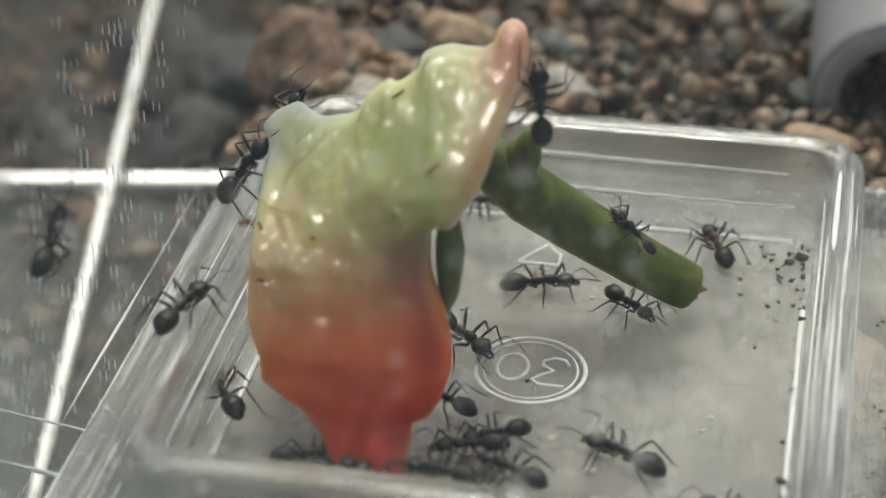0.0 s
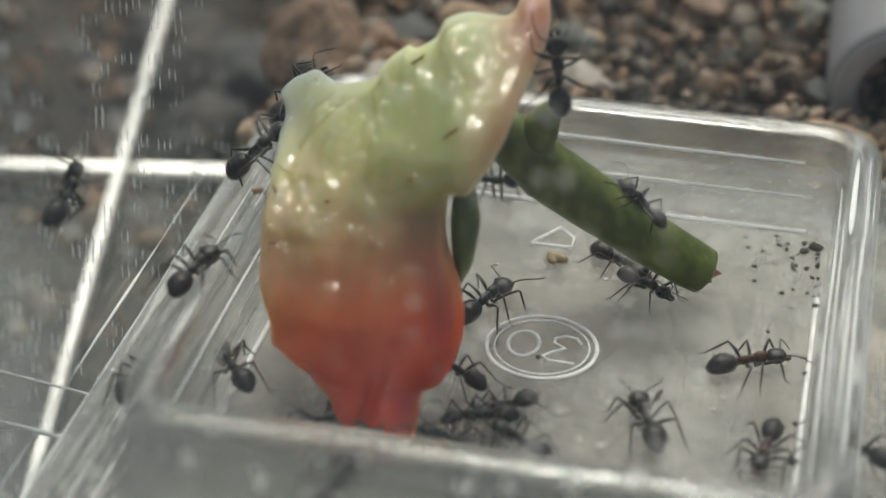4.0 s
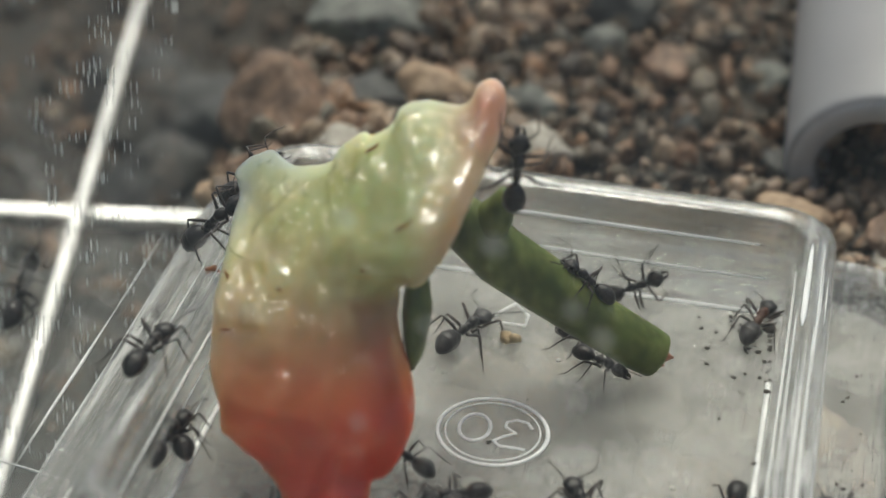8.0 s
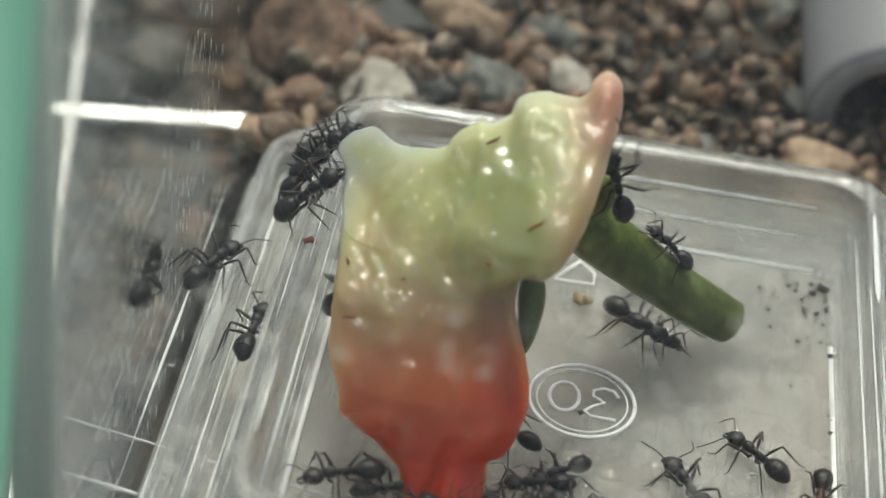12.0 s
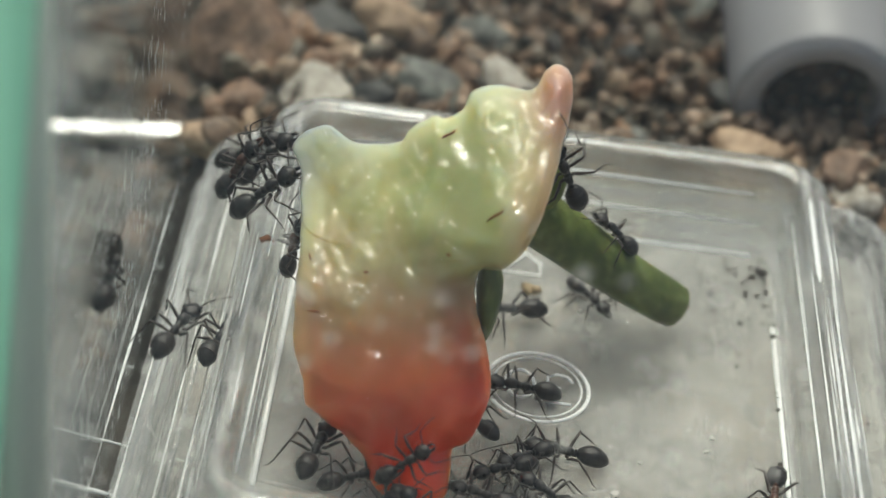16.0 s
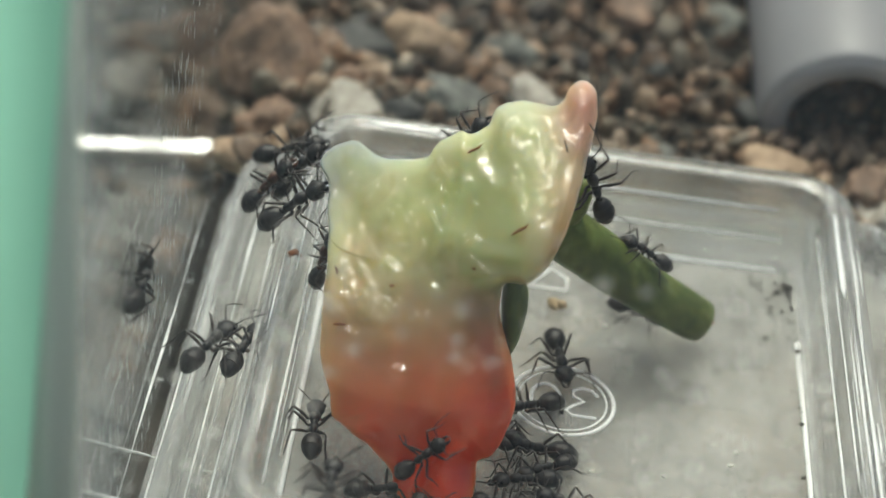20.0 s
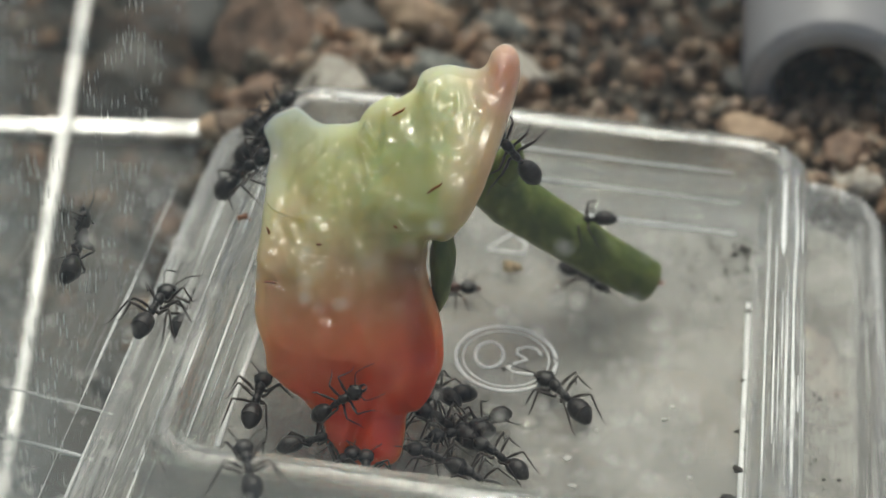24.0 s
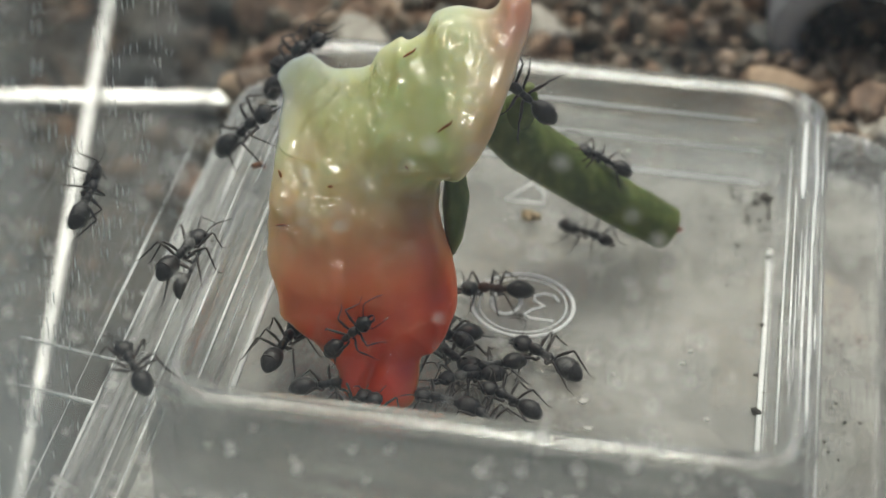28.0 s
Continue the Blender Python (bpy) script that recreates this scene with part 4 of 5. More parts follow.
bmesh.ops.bevel(b, geom=b.edges[:], offset=0.05, segments=2, affect="EDGES")
part("sheet", b, M["green"], panel)

# ---- tube close to the lens ----
NEAR, FAR = Vector((3.67, -8.24, 5.36)), Vector((3.74, -5.6, 4.83))
axis = (FAR - NEAR).normalized()
cap = thing("lying_tube", at(*FAR) @ axis.to_track_quat("Z", "Y").to_matrix().to_4x4(), "pale plastic tube end with a black rubber sleeve", "tube")
b = bmesh.new()
tube(b, [(0, 0, -3.0), (0, 0, -0.1), (0, 0, -0.02)], [0.70, 0.70, 0.68], 48)
part("barrel", b, M["grey"], cap, "smooth grey barrel")
b = bmesh.new()
tube(b, [(0, 0, -0.04), (0, 0, 0.0), (0, 0, 0.05), (0, 0, 0.12), (0, 0, 0.16)], [0.70, 0.745, 0.76, 0.73, 0.66], 48)
part("lip", b, M["pale"], cap, "bright white lip")
b = bmesh.new()
tube(b, [(0, 0, 0.14), (0, 0, 0.5), (0, 0, 0.72), (0, 0, 0.84), (0, 0, 0.88)], [0.66, 0.62, 0.52, 0.34, 0.1], 48)
part("nose", b, M["buff"], cap, "pale brownish rounded nose")
b = bmesh.new()
tube(b, [(0, 0, -4.3), (0, 0, -2.0), (0, 0, -1.85)], [0.84, 0.84, 0.76], 48)
part("sleeve", b, M["dark"], cap, "black rubber sleeve")

# ---- drops and residue on the tray floor ----
rnd = random.Random(11)
for x, y, r in ((-0.02, -0.82, 0.13), (0.32, -0.93, 0.12), (0.12, -1.12, 0.07), (0.55, -1.3, 0.06), (-0.2, -0.98, 0.06), (0.72, -0.72, 0.05), (1.45, -0.35, 0.05)):
    b = bmesh.new()
    ball(b, (0, 0, 0), (r, r * 0.9, r * 0.28), 20, 10)
    ob = part("drop", b, M["drop"])
    ob.matrix_basis = at(x, y, 0.004)
    ob.visible_shadow = False
    tagged(ob, "clear drop of juice on the tray floor", "drop", "drops on the tray floor")
for x, y, r in ((0.75, -1.35, 0.05), (0.83, -1.72, 0.045), (1.62, -0.62, 0.03), (1.68, -0.42, 0.035), (0.98, -0.9, 0.025), (1.9, -1.4, 0.03), (-1.95, -2.2, 0.03), (0.4, 1.25, 0.03)):
    b = bmesh.new()
    vs = [b.verts.new((r * rnd.uniform(0.5, 1.2) * math.cos(a), r * rnd.uniform(0.4, 1.0) * math.sin(a), 0)) for a in (radians(40 * k) for k in range(9))]
    b.faces.new(vs)
    up = bmesh.ops.extrude_face_region(b, geom=b.faces[:])["geom"]
    bmesh.ops.translate(b, verts=[v for v in up if isinstance(v, bmesh.types.BMVert)], vec=(0, 0, 0.015))
    bmesh.ops.recalc_face_normals(b, faces=b.faces)
    ob = part("flake", b, M["flake"], None, "", False)
    ob.matrix_basis = at(x, y, 0.002, 0, 0, rnd.uniform(0, 360))
    tagged(ob, "pale dried flake on the tray floor", "flake", "flakes on the tray floor")


# ---- ants ----
def limb(points, radii):
    b = bmesh.new()
    tube(b, points, radii, 6)
    return b


def ant_body(name, chitin, trunk):
    """An ant of length one centimetre, head towards +x, feet at z = 0 less the body height 0.15."""
    ant = thing(name, at(0, 0, 0), "black ant", "ant", "ants")
    b = bmesh.new()
    for v in ball(b, (0.36, 0, 0.0), (0.125, 0.115, 0.085), 18, 12):
        v.co.y *= 1 - 0.9 * max(0, v.co.x - 0.36)
    head = part("head", b, chitin, ant)
    for s in (1, -1):
        part("mandible", limb([(0.46, 0.04 * s, -0.03), (0.52, 0.035 * s, -0.045), (0.55, 0.005 * s, -0.05)], [0.025, 0.018, 0.006]), trunk, head)
        b = bmesh.new()
        ball(b, (0.37, 0.095 * s, 0.03), (0.028, 0.02, 0.026), 10, 6)
        part("eye", b, M["dark"], head)
        feeler = part("antenna", limb([(0, 0, 0), (0.05, 0.07 * s, 0.05), (0.11, 0.15 * s, 0.085), (0.14, 0.175 * s, 0.08), (0.26, 0.19 * s, 0.02), (0.38, 0.18 * s, -0.05)], [0.008, 0.008, 0.009, 0.0075, 0.008, 0.006]), M["antleg"], ant)
        feeler.matrix_basis = at(0.42, 0.05 * s, 0.02)
    b = bmesh.new()
    ball(b, (0.165, 0, 0.025), (0.095, 0.066, 0.072), 16, 12)
    ball(b, (0.065, 0, 0.018), (0.07, 0.044, 0.052), 14, 10)
    ball(b, (-0.015, 0, 0.008), (0.08, 0.050, 0.062), 14, 10)
    ball(b, (0.255, 0, 0.005), (0.04, 0.035, 0.035), 10, 6)
    part("thorax", b, trunk, ant)
    b = bmesh.new()
    ball(b, (-0.11, 0, 0.0), (0.025, 0.04, 0.06), 10, 8)
    ball(b, (-0.1, 0, -0.03), (0.06, 0.022, 0.022), 10, 6)
    part("petiole", b, trunk, ant)
    b = bmesh.new()
    for v in ball(b, (-0.30, 0, 0.0), (0.19, 0.125, 0.115), 22, 16):
        v.co.z -= 0.35 * max(0, -0.30 - v.co.x) ** 1.3
        v.co.y *= 1 - 1.2 * max(0, -0.34 - v.co.x)
    belly = part("gaster", b, chitin, ant)
    for k in range(3):
        x = -0.22 - 0.075 * k
        w = 0.126 * math.sqrt(max(0.05, 1 - ((x + 0.30) / 0.19) ** 2))
        b = bmesh.new()
        tube(b, [(x, w * math.cos(a) * 0.995, w * 0.92 * math.sin(a)) for a in (2 * math.pi * q / 20 for q in range(21))], 0.006, 4, False)
        part("segment_band", b, M["antleg"], belly)
    for x, fx, fy, kx in ((0.2, 0.44, 0.27, 0.12), (0.08, 0.09, 0.40, 0.03), (-0.01, -0.38, 0.38, -0.12)):
        for s in (1, -1):
            dx, dy = fx - x, fy * s
            knee = Vector((kx, 0.21 * s, 0.13))
            heel = Vector((dx * 0.84, dy * 0.92, -0.115))
            leg = part("leg", limb([(0, 0, 0), (0.15 * kx, 0.04 * s, -0.015), (0.45 * kx, 0.10 * s, 0.05), knee * 0.96, knee + Vector((0, 0.012 * s, -0.012)), knee.lerp(heel, 0.45), heel, (dx, dy, -0.135), (dx * 1.10 + 0.02, dy * 1.08, -0.14)], [0.024, 0.017, 0.021, 0.014, 0.012, 0.0125, 0.0075, 0.0055, 0.004]), M["antleg"], ant)
            leg.matrix_basis = at(x, 0.045 * s, -0.02)
    return ant


black_ant = ant_body("ant", M["ant"], M["ant"])
red_ant = ant_body("ant", M["ant"], M["rust"])


def ant_at(proto, size, m, words):
    ob = copy_thing(proto, m)
    ob.scale = (size,) * 3
    return tagged(ob, words)


# ---- dirt and crumbs ----
def fleck(seed, x, y, z, r, kind, words, category):
    ob = part("fleck" if category == "dirt" else "crumb", rock(seed, r, 0.5, 2), M[kind])
    ob.matrix_basis = at(x, y, z + r * 0.3)
    return tagged(ob, words, category, "dirt specks on the tray floor" if category == "dirt" else "")


rnd = random.Random(11)
for k in range(170):
    if k < 125:
        x, y, z = 2.38 - abs(rnd.gauss(0, 0.32)), 2.55 - abs(rnd.gauss(0, 0.6)), 0.0
    elif k < 160:
        x, y, z = 2.36 + rnd.gauss(0, 0.03), rnd.uniform(-1.3, 1.9), 0.0
    else:
        x, y, z = rnd.uniform(-2.2, 2.2), rnd.uniform(-1.5, 2.3), 0.0
    fleck(k, min(x, 2.385), y, z, rnd.choice((0.006, 0.008, 0.010, 0.014, 0.020, 0.028)) if k < 160 else 0.008, "dirt", "dark dirt speck on the tray floor", "dirt")
for x, y, r in ((2.34, 0.12, 0.03), (2.36, 1.25, 0.04), (2.34, -1.2, 0.05), (0.0, -0.18, 0.03), (0.22, 0.56, 0.015), (2.3, 2.3, 0.07), (2.2, 2.2, 0.05)):
    fleck(int(50 * r + 9 * y), x, y, 0, r, "dirt", "dark dirt clump on the tray floor", "dirt")
for k in range(40):
    x, y = 3.0 + rnd.uniform(0, 0.35), rnd.uniform(-3, 2.2)
    fleck(k + 300, x, y, -0.3, rnd.choice((0.01, 0.015, 0.022)), "dirt", "dark dirt speck on the outer flange", "dirt")
b = bmesh.new()
for k in range(9):
    bmesh.ops.create_icosphere(b, subdivisions=2, radius=rnd.uniform(0.03, 0.06), matrix=Matrix.Translation((rnd.uniform(-0.1, 0.1), rnd.uniform(-0.06, 0.06), rnd.uniform(0.04, 0.09))))
for v in b.verts:
    v.co += 0.02 * noise.noise_vector(v.co * 18)
crumb = part("crumb", b, M["crumb"])
crumb.matrix_basis = at(-0.1, 1.42, 0)
tagged(crumb, "tan crumbly food scrap on the tray floor", "crumb")
b = bmesh.new()
tube(b, [(0, 0, 0.02), (0.06, 0.03, 0.04), (0.13, 0.02, 0.02)], [0.035, 0.03, 0.012], 8)
for v in b.verts:
    v.co += 0.02 * noise.noise_vector(v.co * 15)
chipped = part("crumb", b, M["speck"])
chipped.matrix_basis = at(-2.8, 0.40, 0.98)
tagged(chipped, "rust brown scrap on the tray rim", "crumb")


# ---- motion of the ants ----
STILL = [  # ants feeding at the foot of the fruit: place, heading, size
    (-1.62, -1.75, 0.16, 20, 0.68),
    (-1.35, -2.05, 0.16, 60, 0.68),
    (-1.05, -2.15, 0.2, 100, 0.68),
    (-0.45, -1.75, 0.15, 165, 0.68),
    (-0.28, -1.35, 0.15, 200, 0.68),
    (-0.62, -0.75, 0.15, 150, 0.68),
    (-0.05, -1.95, 0.15, 140, 0.68),
    (0.12, -1.62, 0.15, 150, 0.70),
    (-0.10, -1.15, 0.15, 215, 0.66),
]


def stride(ant, rows):
    """Key an ant's path; its legs swing with the way it goes."""
    walk(ant, [(t, at(*p)) for t, *p in rows])
    legs = [c for c in ant.children if c.name.startswith("leg")]
    size = ant.scale[0]
    times = [k * 0.2 for k in range(141)]
    way, steps = 0.0, []
    for t in times:
        after = next((i for i, r in enumerate(rows) if r[0] >= t), len(rows) - 1)
        a, b = rows[max(0, after - 1)], rows[after]
        gap = max(b[0] - a[0], 1e-6)
        pace = (Vector(b[1:4]) - Vector(a[1:4])).length / gap + abs((b[6] - a[6] + 180) % 360 - 180) / gap * 0.004
        way += 0.2 * min(pace, 2.5)
        steps.append(way / (0.55 * size))
    for k, leg in enumerate(legs):
        base = leg.matrix_basis.copy()
        dice = random.Random(ant.name + str(k))
        base = base @ pose(0, 0, 0, dice.uniform(-9, 9), dice.uniform(-7, 7), dice.uniform(-24, 24))
        lag = math.pi * ((k + k // 2) % 2)
        walk(leg, [(t, base @ pose(0, 0, 0, 0, 0, 17 * math.sin(2 * math.pi * s + lag))) for t, s in zip(times, steps)])
    for k, feeler in enumerate(c for c in ant.children if c.name.startswith("antenna")):
        base = feeler.matrix_basis.copy()
        dice = random.Random(ant.name + "feeler" + str(k))
        base = base @ pose(0, 0, 0, dice.uniform(-15, 15), dice.uniform(-20, 25), dice.uniform(-28, 28))
        walk(feeler, [(t, base @ pose(0, 0, 0, 0, 9 * math.sin(2.1 * t + k), 14 * math.sin(3.3 * t + 2 * k))) for t in times[::2]])


def motions():
    for x, y, z, turn, size in STILL:
        ob = ant_at(black_ant, size, at(x, y, z, 0, 0, turn), "black ant feeding at the foot of the fruit")
        stride(ob, [(2.0 * k, x + 0.02 * math.sin(k * 1.7 + x), y, z, 4 * math.sin(k + y), 0, turn + 7 * math.sin(1.3 * k + 9 * x)) for k in range(15)])
    stride(ant_at(black_ant, 0.8, at(0, 0, 0), "black ant clinging to the fruit beside the stalk"), [(0, 0.03, 0.15, 2.64, -72, -86, 180), (1, 0.00, 0.15, 2.64, -72, -86, 180), (2, 0.02, 0.15, 2.64, -71, -84, 180), (5, 0.01, 0.15, 2.63, -71, -84, 180), (6, 0.02, 0.15, 2.61, -72, -86, 180), (7, 0.03, 0.15, 2.64, -71, -84, 180), (8, 0.05, 0.15, 2.59, 105, -88, 0), (9, 0.09, 0.15, 2.47, 105, -87, 0), (10, 0.01, 0.15, 2.38, -68, -77, 180), (11, -0.00, 0.15, 2.36, -66, -72, 180), (12, -0.05, 0.15, 2.36, -65, -69, 180), (15, -0.06, 0.15, 2.38, -64, -66, 180), (16, -0.07, 0.15, 2.35, -63, -61, 180), (17, -0.07, 0.15, 2.36, -64, -65, 180), (19, -0.06, 0.15, 2.35, -64, -65, 180), (20, -0.04, 0.15, 2.38, -64, -64, 180), (21, -0.06, 0.15, 2.35, -64, -64, 180), (22, -0.07, 0.15, 2.36, -63, -61, 180), (22.5, -0.07, 0.15, 2.36, -63, -63, 180), (24.5, -0.09, 0.15, 2.32, -60, -43, 180), (25, -0.08, 0.15, 2.33, -59, -41, 180), (26, -0.09, 0.15, 2.34, -60, -43, 180), (27, -0.10, 0.15, 2.33, -60, -43, 180), (28, -0.10, 0.15, 2.31, -59, -39, 180)])
    stride(ant_at(black_ant, 0.62, at(0, 0, 0), "black ant walking on the green stalk"), [(0, 0.80, 1.00, 0.93, -6, -50, 180), (1, 0.79, 1.00, 0.96, -6, -50, 180), (2, 0.78, 1.00, 0.97, -6, -51, 180), (2.5, 0.74, 1.00, 1.01, -6, -45, 180), (4.5, 0.73, 1.00, 1.03, -6, -44, 180), (5, 0.71, 1.00, 1.07, -6, -38, 180), (6, 0.66, 1.00, 1.05, -6, -40, 180), (7, 0.65, 1.00, 1.08, -6, -42, 180), (8, 0.66, 1.00, 1.10, -6, -36, 180), (9, 0.71, 1.00, 1.07, -6, -39, 180), (10, 0.71, 1.00, 1.10, -6, -40, 180), (11, 0.62, 1.00, 1.15, -6, -40, 180), (12, 0.60, 1.00, 1.19, -6, -39, 180), (12.5, 0.58, 1.00, 1.19, -6, -40, 180), (14.5, 0.57, 1.00, 1.22, -6, -38, 180), (15, 0.59, 1.00, 1.19, -6, -37, 180), (16, 0.58, 1.00, 1.20, -6, -39, 180), (17, 0.63, 1.00, 1.18, -6, -36, 180), (18, 0.61, 1.00, 1.16, -6, -38, 180), (19, 0.59, 1.00, 1.19, -6, -36, 180), (20, 0.65, 1.00, 1.16, -6, -29, 180), (21, 0.63, 1.00, 1.13, -6, -33, 180), (22, 0.62, 1.00, 1.14, -6, -33, 180), (22.5, 0.64, 1.00, 1.15, -6, -21, 180), (24.5, 0.62, 1.00, 1.07, -8, 19, 180), (25, 0.62, 1.00, 1.08, -8, 16, 180), (26, 0.56, 1.00, 1.10, -8, 17, 180), (27, 0.62, 1.00, 1.14, -6, -23, 180), (28, 0.64, 1.00, 1.14, -6, -23, 180)])
    stride(ant_at(black_ant, 0.66, at(0, 0, 0), "black ant under the green stalk"), [(0, 0.75, 1.08, 0.12, -0, -0, -41), (1, 0.76, 0.99, 0.12, -0, -0, -26), (2, 0.77, 1.08, 0.12, -0, -0, -21), (5, 0.77, 1.11, 0.12, -0, -0, -37), (6, 0.70, 1.14, 0.12, -0, -0, -27), (7, 0.76, 1.21, 0.12, -0, -0, -13), (8, 0.79, 1.19, 0.12, -0, -0, -29), (9, 0.79, 1.03, 0.12, 0, -0, 3), (10, 0.83, 0.80, 0.12, 0, -0, 1), (12, 0.60, 1.06, 0.12, -0, -0, -33), (16, 0.46, 1.39, 0.12, -0, -0, -50), (17, 0.55, 1.36, 0.12, -0, -0, -27), (20, 0.69, 1.42, 0.12, -0, -0, -23), (22, 0.65, 1.28, 0.12, -0, -0, -34), (25, 0.62, 1.37, 0.12, -0, -0, -30), (26, 0.58, 1.33, 0.12, -0, -0, -24), (28, 0.48, 1.18, 0.12, -0, -0, -25)])
    stride(ant_at(black_ant, 0.75, at(0, 0, 0), "black ant on the tray floor under the stalk"), [(0, -0.15, 1.27, 0.12, 0, -0, 14), (0.5, 0.09, 1.64, 0.12, 0, -0, 18), (1, 0.32, 1.44, 0.12, -0, -0, -38), (2, 0.39, 1.52, 0.12, -0, -0, -41), (5, 0.54, 1.45, 0.12, -0, -0, -30), (8, 0.62, 1.54, 0.12, -0, -0, -24), (28, 0.37, 2.15, 0.12, -0, -0, -38)])
    stride(ant_at(red_ant, 0.74, at(0, 0, 0), "reddish black ant on the tray floor"), [(0, 1.49, 2.22, 0.12, 0, -0, 112), (0.5, 1.75, 1.99, 0.12, 0, -0, 76), (0.67, 1.84, 1.86, 0.12, 0, -0, 26), (0.83, 1.94, 1.74, 0.12, 0, -0, -24), (1, 2.04, 1.61, 0.12, -0, -0, -74), (1.5, 2.28, 0.75, 0.12, -0, -0, -89), (2, 2.18, -0.38, 0.12, 0, -0, -92), (2.5, 2.15, -0.84, 0.12, 0, -0, -90), (4.5, 2.10, -1.17, 0.12, 0, -0, -99), (5, 2.21, -0.64, 0.12, 0, -0, -96), (28, 2.20, -2.51, 0.12, 0, -0, -105)])
    stride(ant_at(red_ant, 0.78, at(0, 0, 0), "reddish black ant crossing the tray floor"), [(0, 2.50, -1.90, 0.12, 0, -0, 81), (2.5, 2.45, -1.96, 0.12, 0, -0, 77), (4.5, 1.72, 0.59, 0.12, 0, -0, 19), (5, 1.87, 0.80, 0.12, 0, -0, 61), (5.5, 1.97, 1.50, 0.12, 0, -0, 78), (6, 1.90, 1.97, 0.12, 0, -0, 118), (6.5, 1.79, 1.64, 0.12, 0, -0, 118), (7, 1.81, 2.00, 0.12, 0, -0, 125), (7.5, 1.79, 1.94, 0.12, 0, -0, 91), (8, 2.19, 2.26, 0.12, 0, -0, 74), (8.5, 2.34, 2.92, 0.12, 0, -0, 74), (9, 3.09, 3.05, 0.12, 0, -0, 55), (28, 4.69, 1.72, 0.12, 0, -0, 52)])
    stride(ant_at(black_ant, 0.82, at(0, 0, 0), "black ant on the tray floor near the front wall"), [(0, 1.02, -1.20, 0.12, 0, -0, 155), (1, 1.03, -1.26, 0.12, 0, -0, 148), (2, 1.02, -1.19, 0.12, 0, -0, 132), (2.5, 1.07, -1.06, 0.12, 0, -0, 122), (4.5, 1.09, -1.04, 0.12, 0, -0, 112), (5, 0.96, -0.78, 0.12, 0, -0, 156), (6, 1.04, -0.85, 0.12, 0, -0, 136), (7, 1.00, -1.03, 0.12, 0, -0, 113), (8, 0.99, -1.01, 0.12, 0, -0, 119), (9, 0.75, -0.90, 0.12, 0, -0, 129), (10, 0.75, -1.00, 0.12, 0, -0, 137), (11, 1.00, -0.90, 0.12, 0, -0, 135), (12, 1.04, -1.06, 0.12, 0, -0, 124), (12.5, 1.05, -1.06, 0.12, 0, -0, 125), (14.5, 0.71, -1.13, 0.12, 0, -0, 147), (15, 0.71, -1.12, 0.12, 0, -0, 146), (16, 0.28, -1.00, 0.12, 0, -0, 175), (17, 0.01, -0.85, 0.12, 0, -0, 167), (18, -0.10, -0.87, 0.12, 0, -0, 159), (19, -0.17, -0.87, 0.12, 0, -0, -177), (20, -0.23, -0.87, 0.12, 0, -0, 177), (21, -0.25, -0.83, 0.12, 0, -0, 175), (22, -0.36, -0.82, 0.12, 0, -0, 164), (22.5, -0.40, -0.83, 0.12, 0, -0, 150), (24.5, -0.42, -1.31, 0.12, 0, -0, 149), (26, -0.52, -1.24, 0.12, 0, -0, 153), (28, -0.54, -1.06, 0.12, 0, -0, 144)])
    stride(ant_at(black_ant, 0.76, at(0, 0, 0), "black ant crossing the embossed ring"), [(0, 2.02, -1.86, 0.12, 0, -0, 155), (8, 3.25, -0.56, 0.12, 0, -0, 157), (10, 2.57, -0.52, 0.12, 0, -0, 141), (11, 1.94, -0.61, 0.12, 0, -0, 143), (12, 1.65, -0.49, 0.12, 0, -0, 140), (12.5, 1.47, -0.50, 0.12, 0, -0, 150), (14.5, 0.35, -0.05, 0.12, 0, -0, 151), (15, 0.21, -0.27, 0.12, 0, -0, -165), (16, -0.14, -0.17, 0.12, 0, -0, 176), (17, -0.33, -0.25, 0.12, 0, -0, -160), (18, -0.36, -0.20, 0.12, 0, -0, -163), (19, -0.44, -0.31, 0.12, 0, -0, -145), (20, -0.32, -0.28, 0.12, 0, -0, -154), (21, -0.52, -0.35, 0.12, 0, -0, -127), (22, -0.54, -0.92, 0.12, 0, -0, 173), (24.5, -0.54, -0.82, 0.12, 0, -0, -154), (28, -0.64, -0.78, 0.12, 0, -0, -154)])
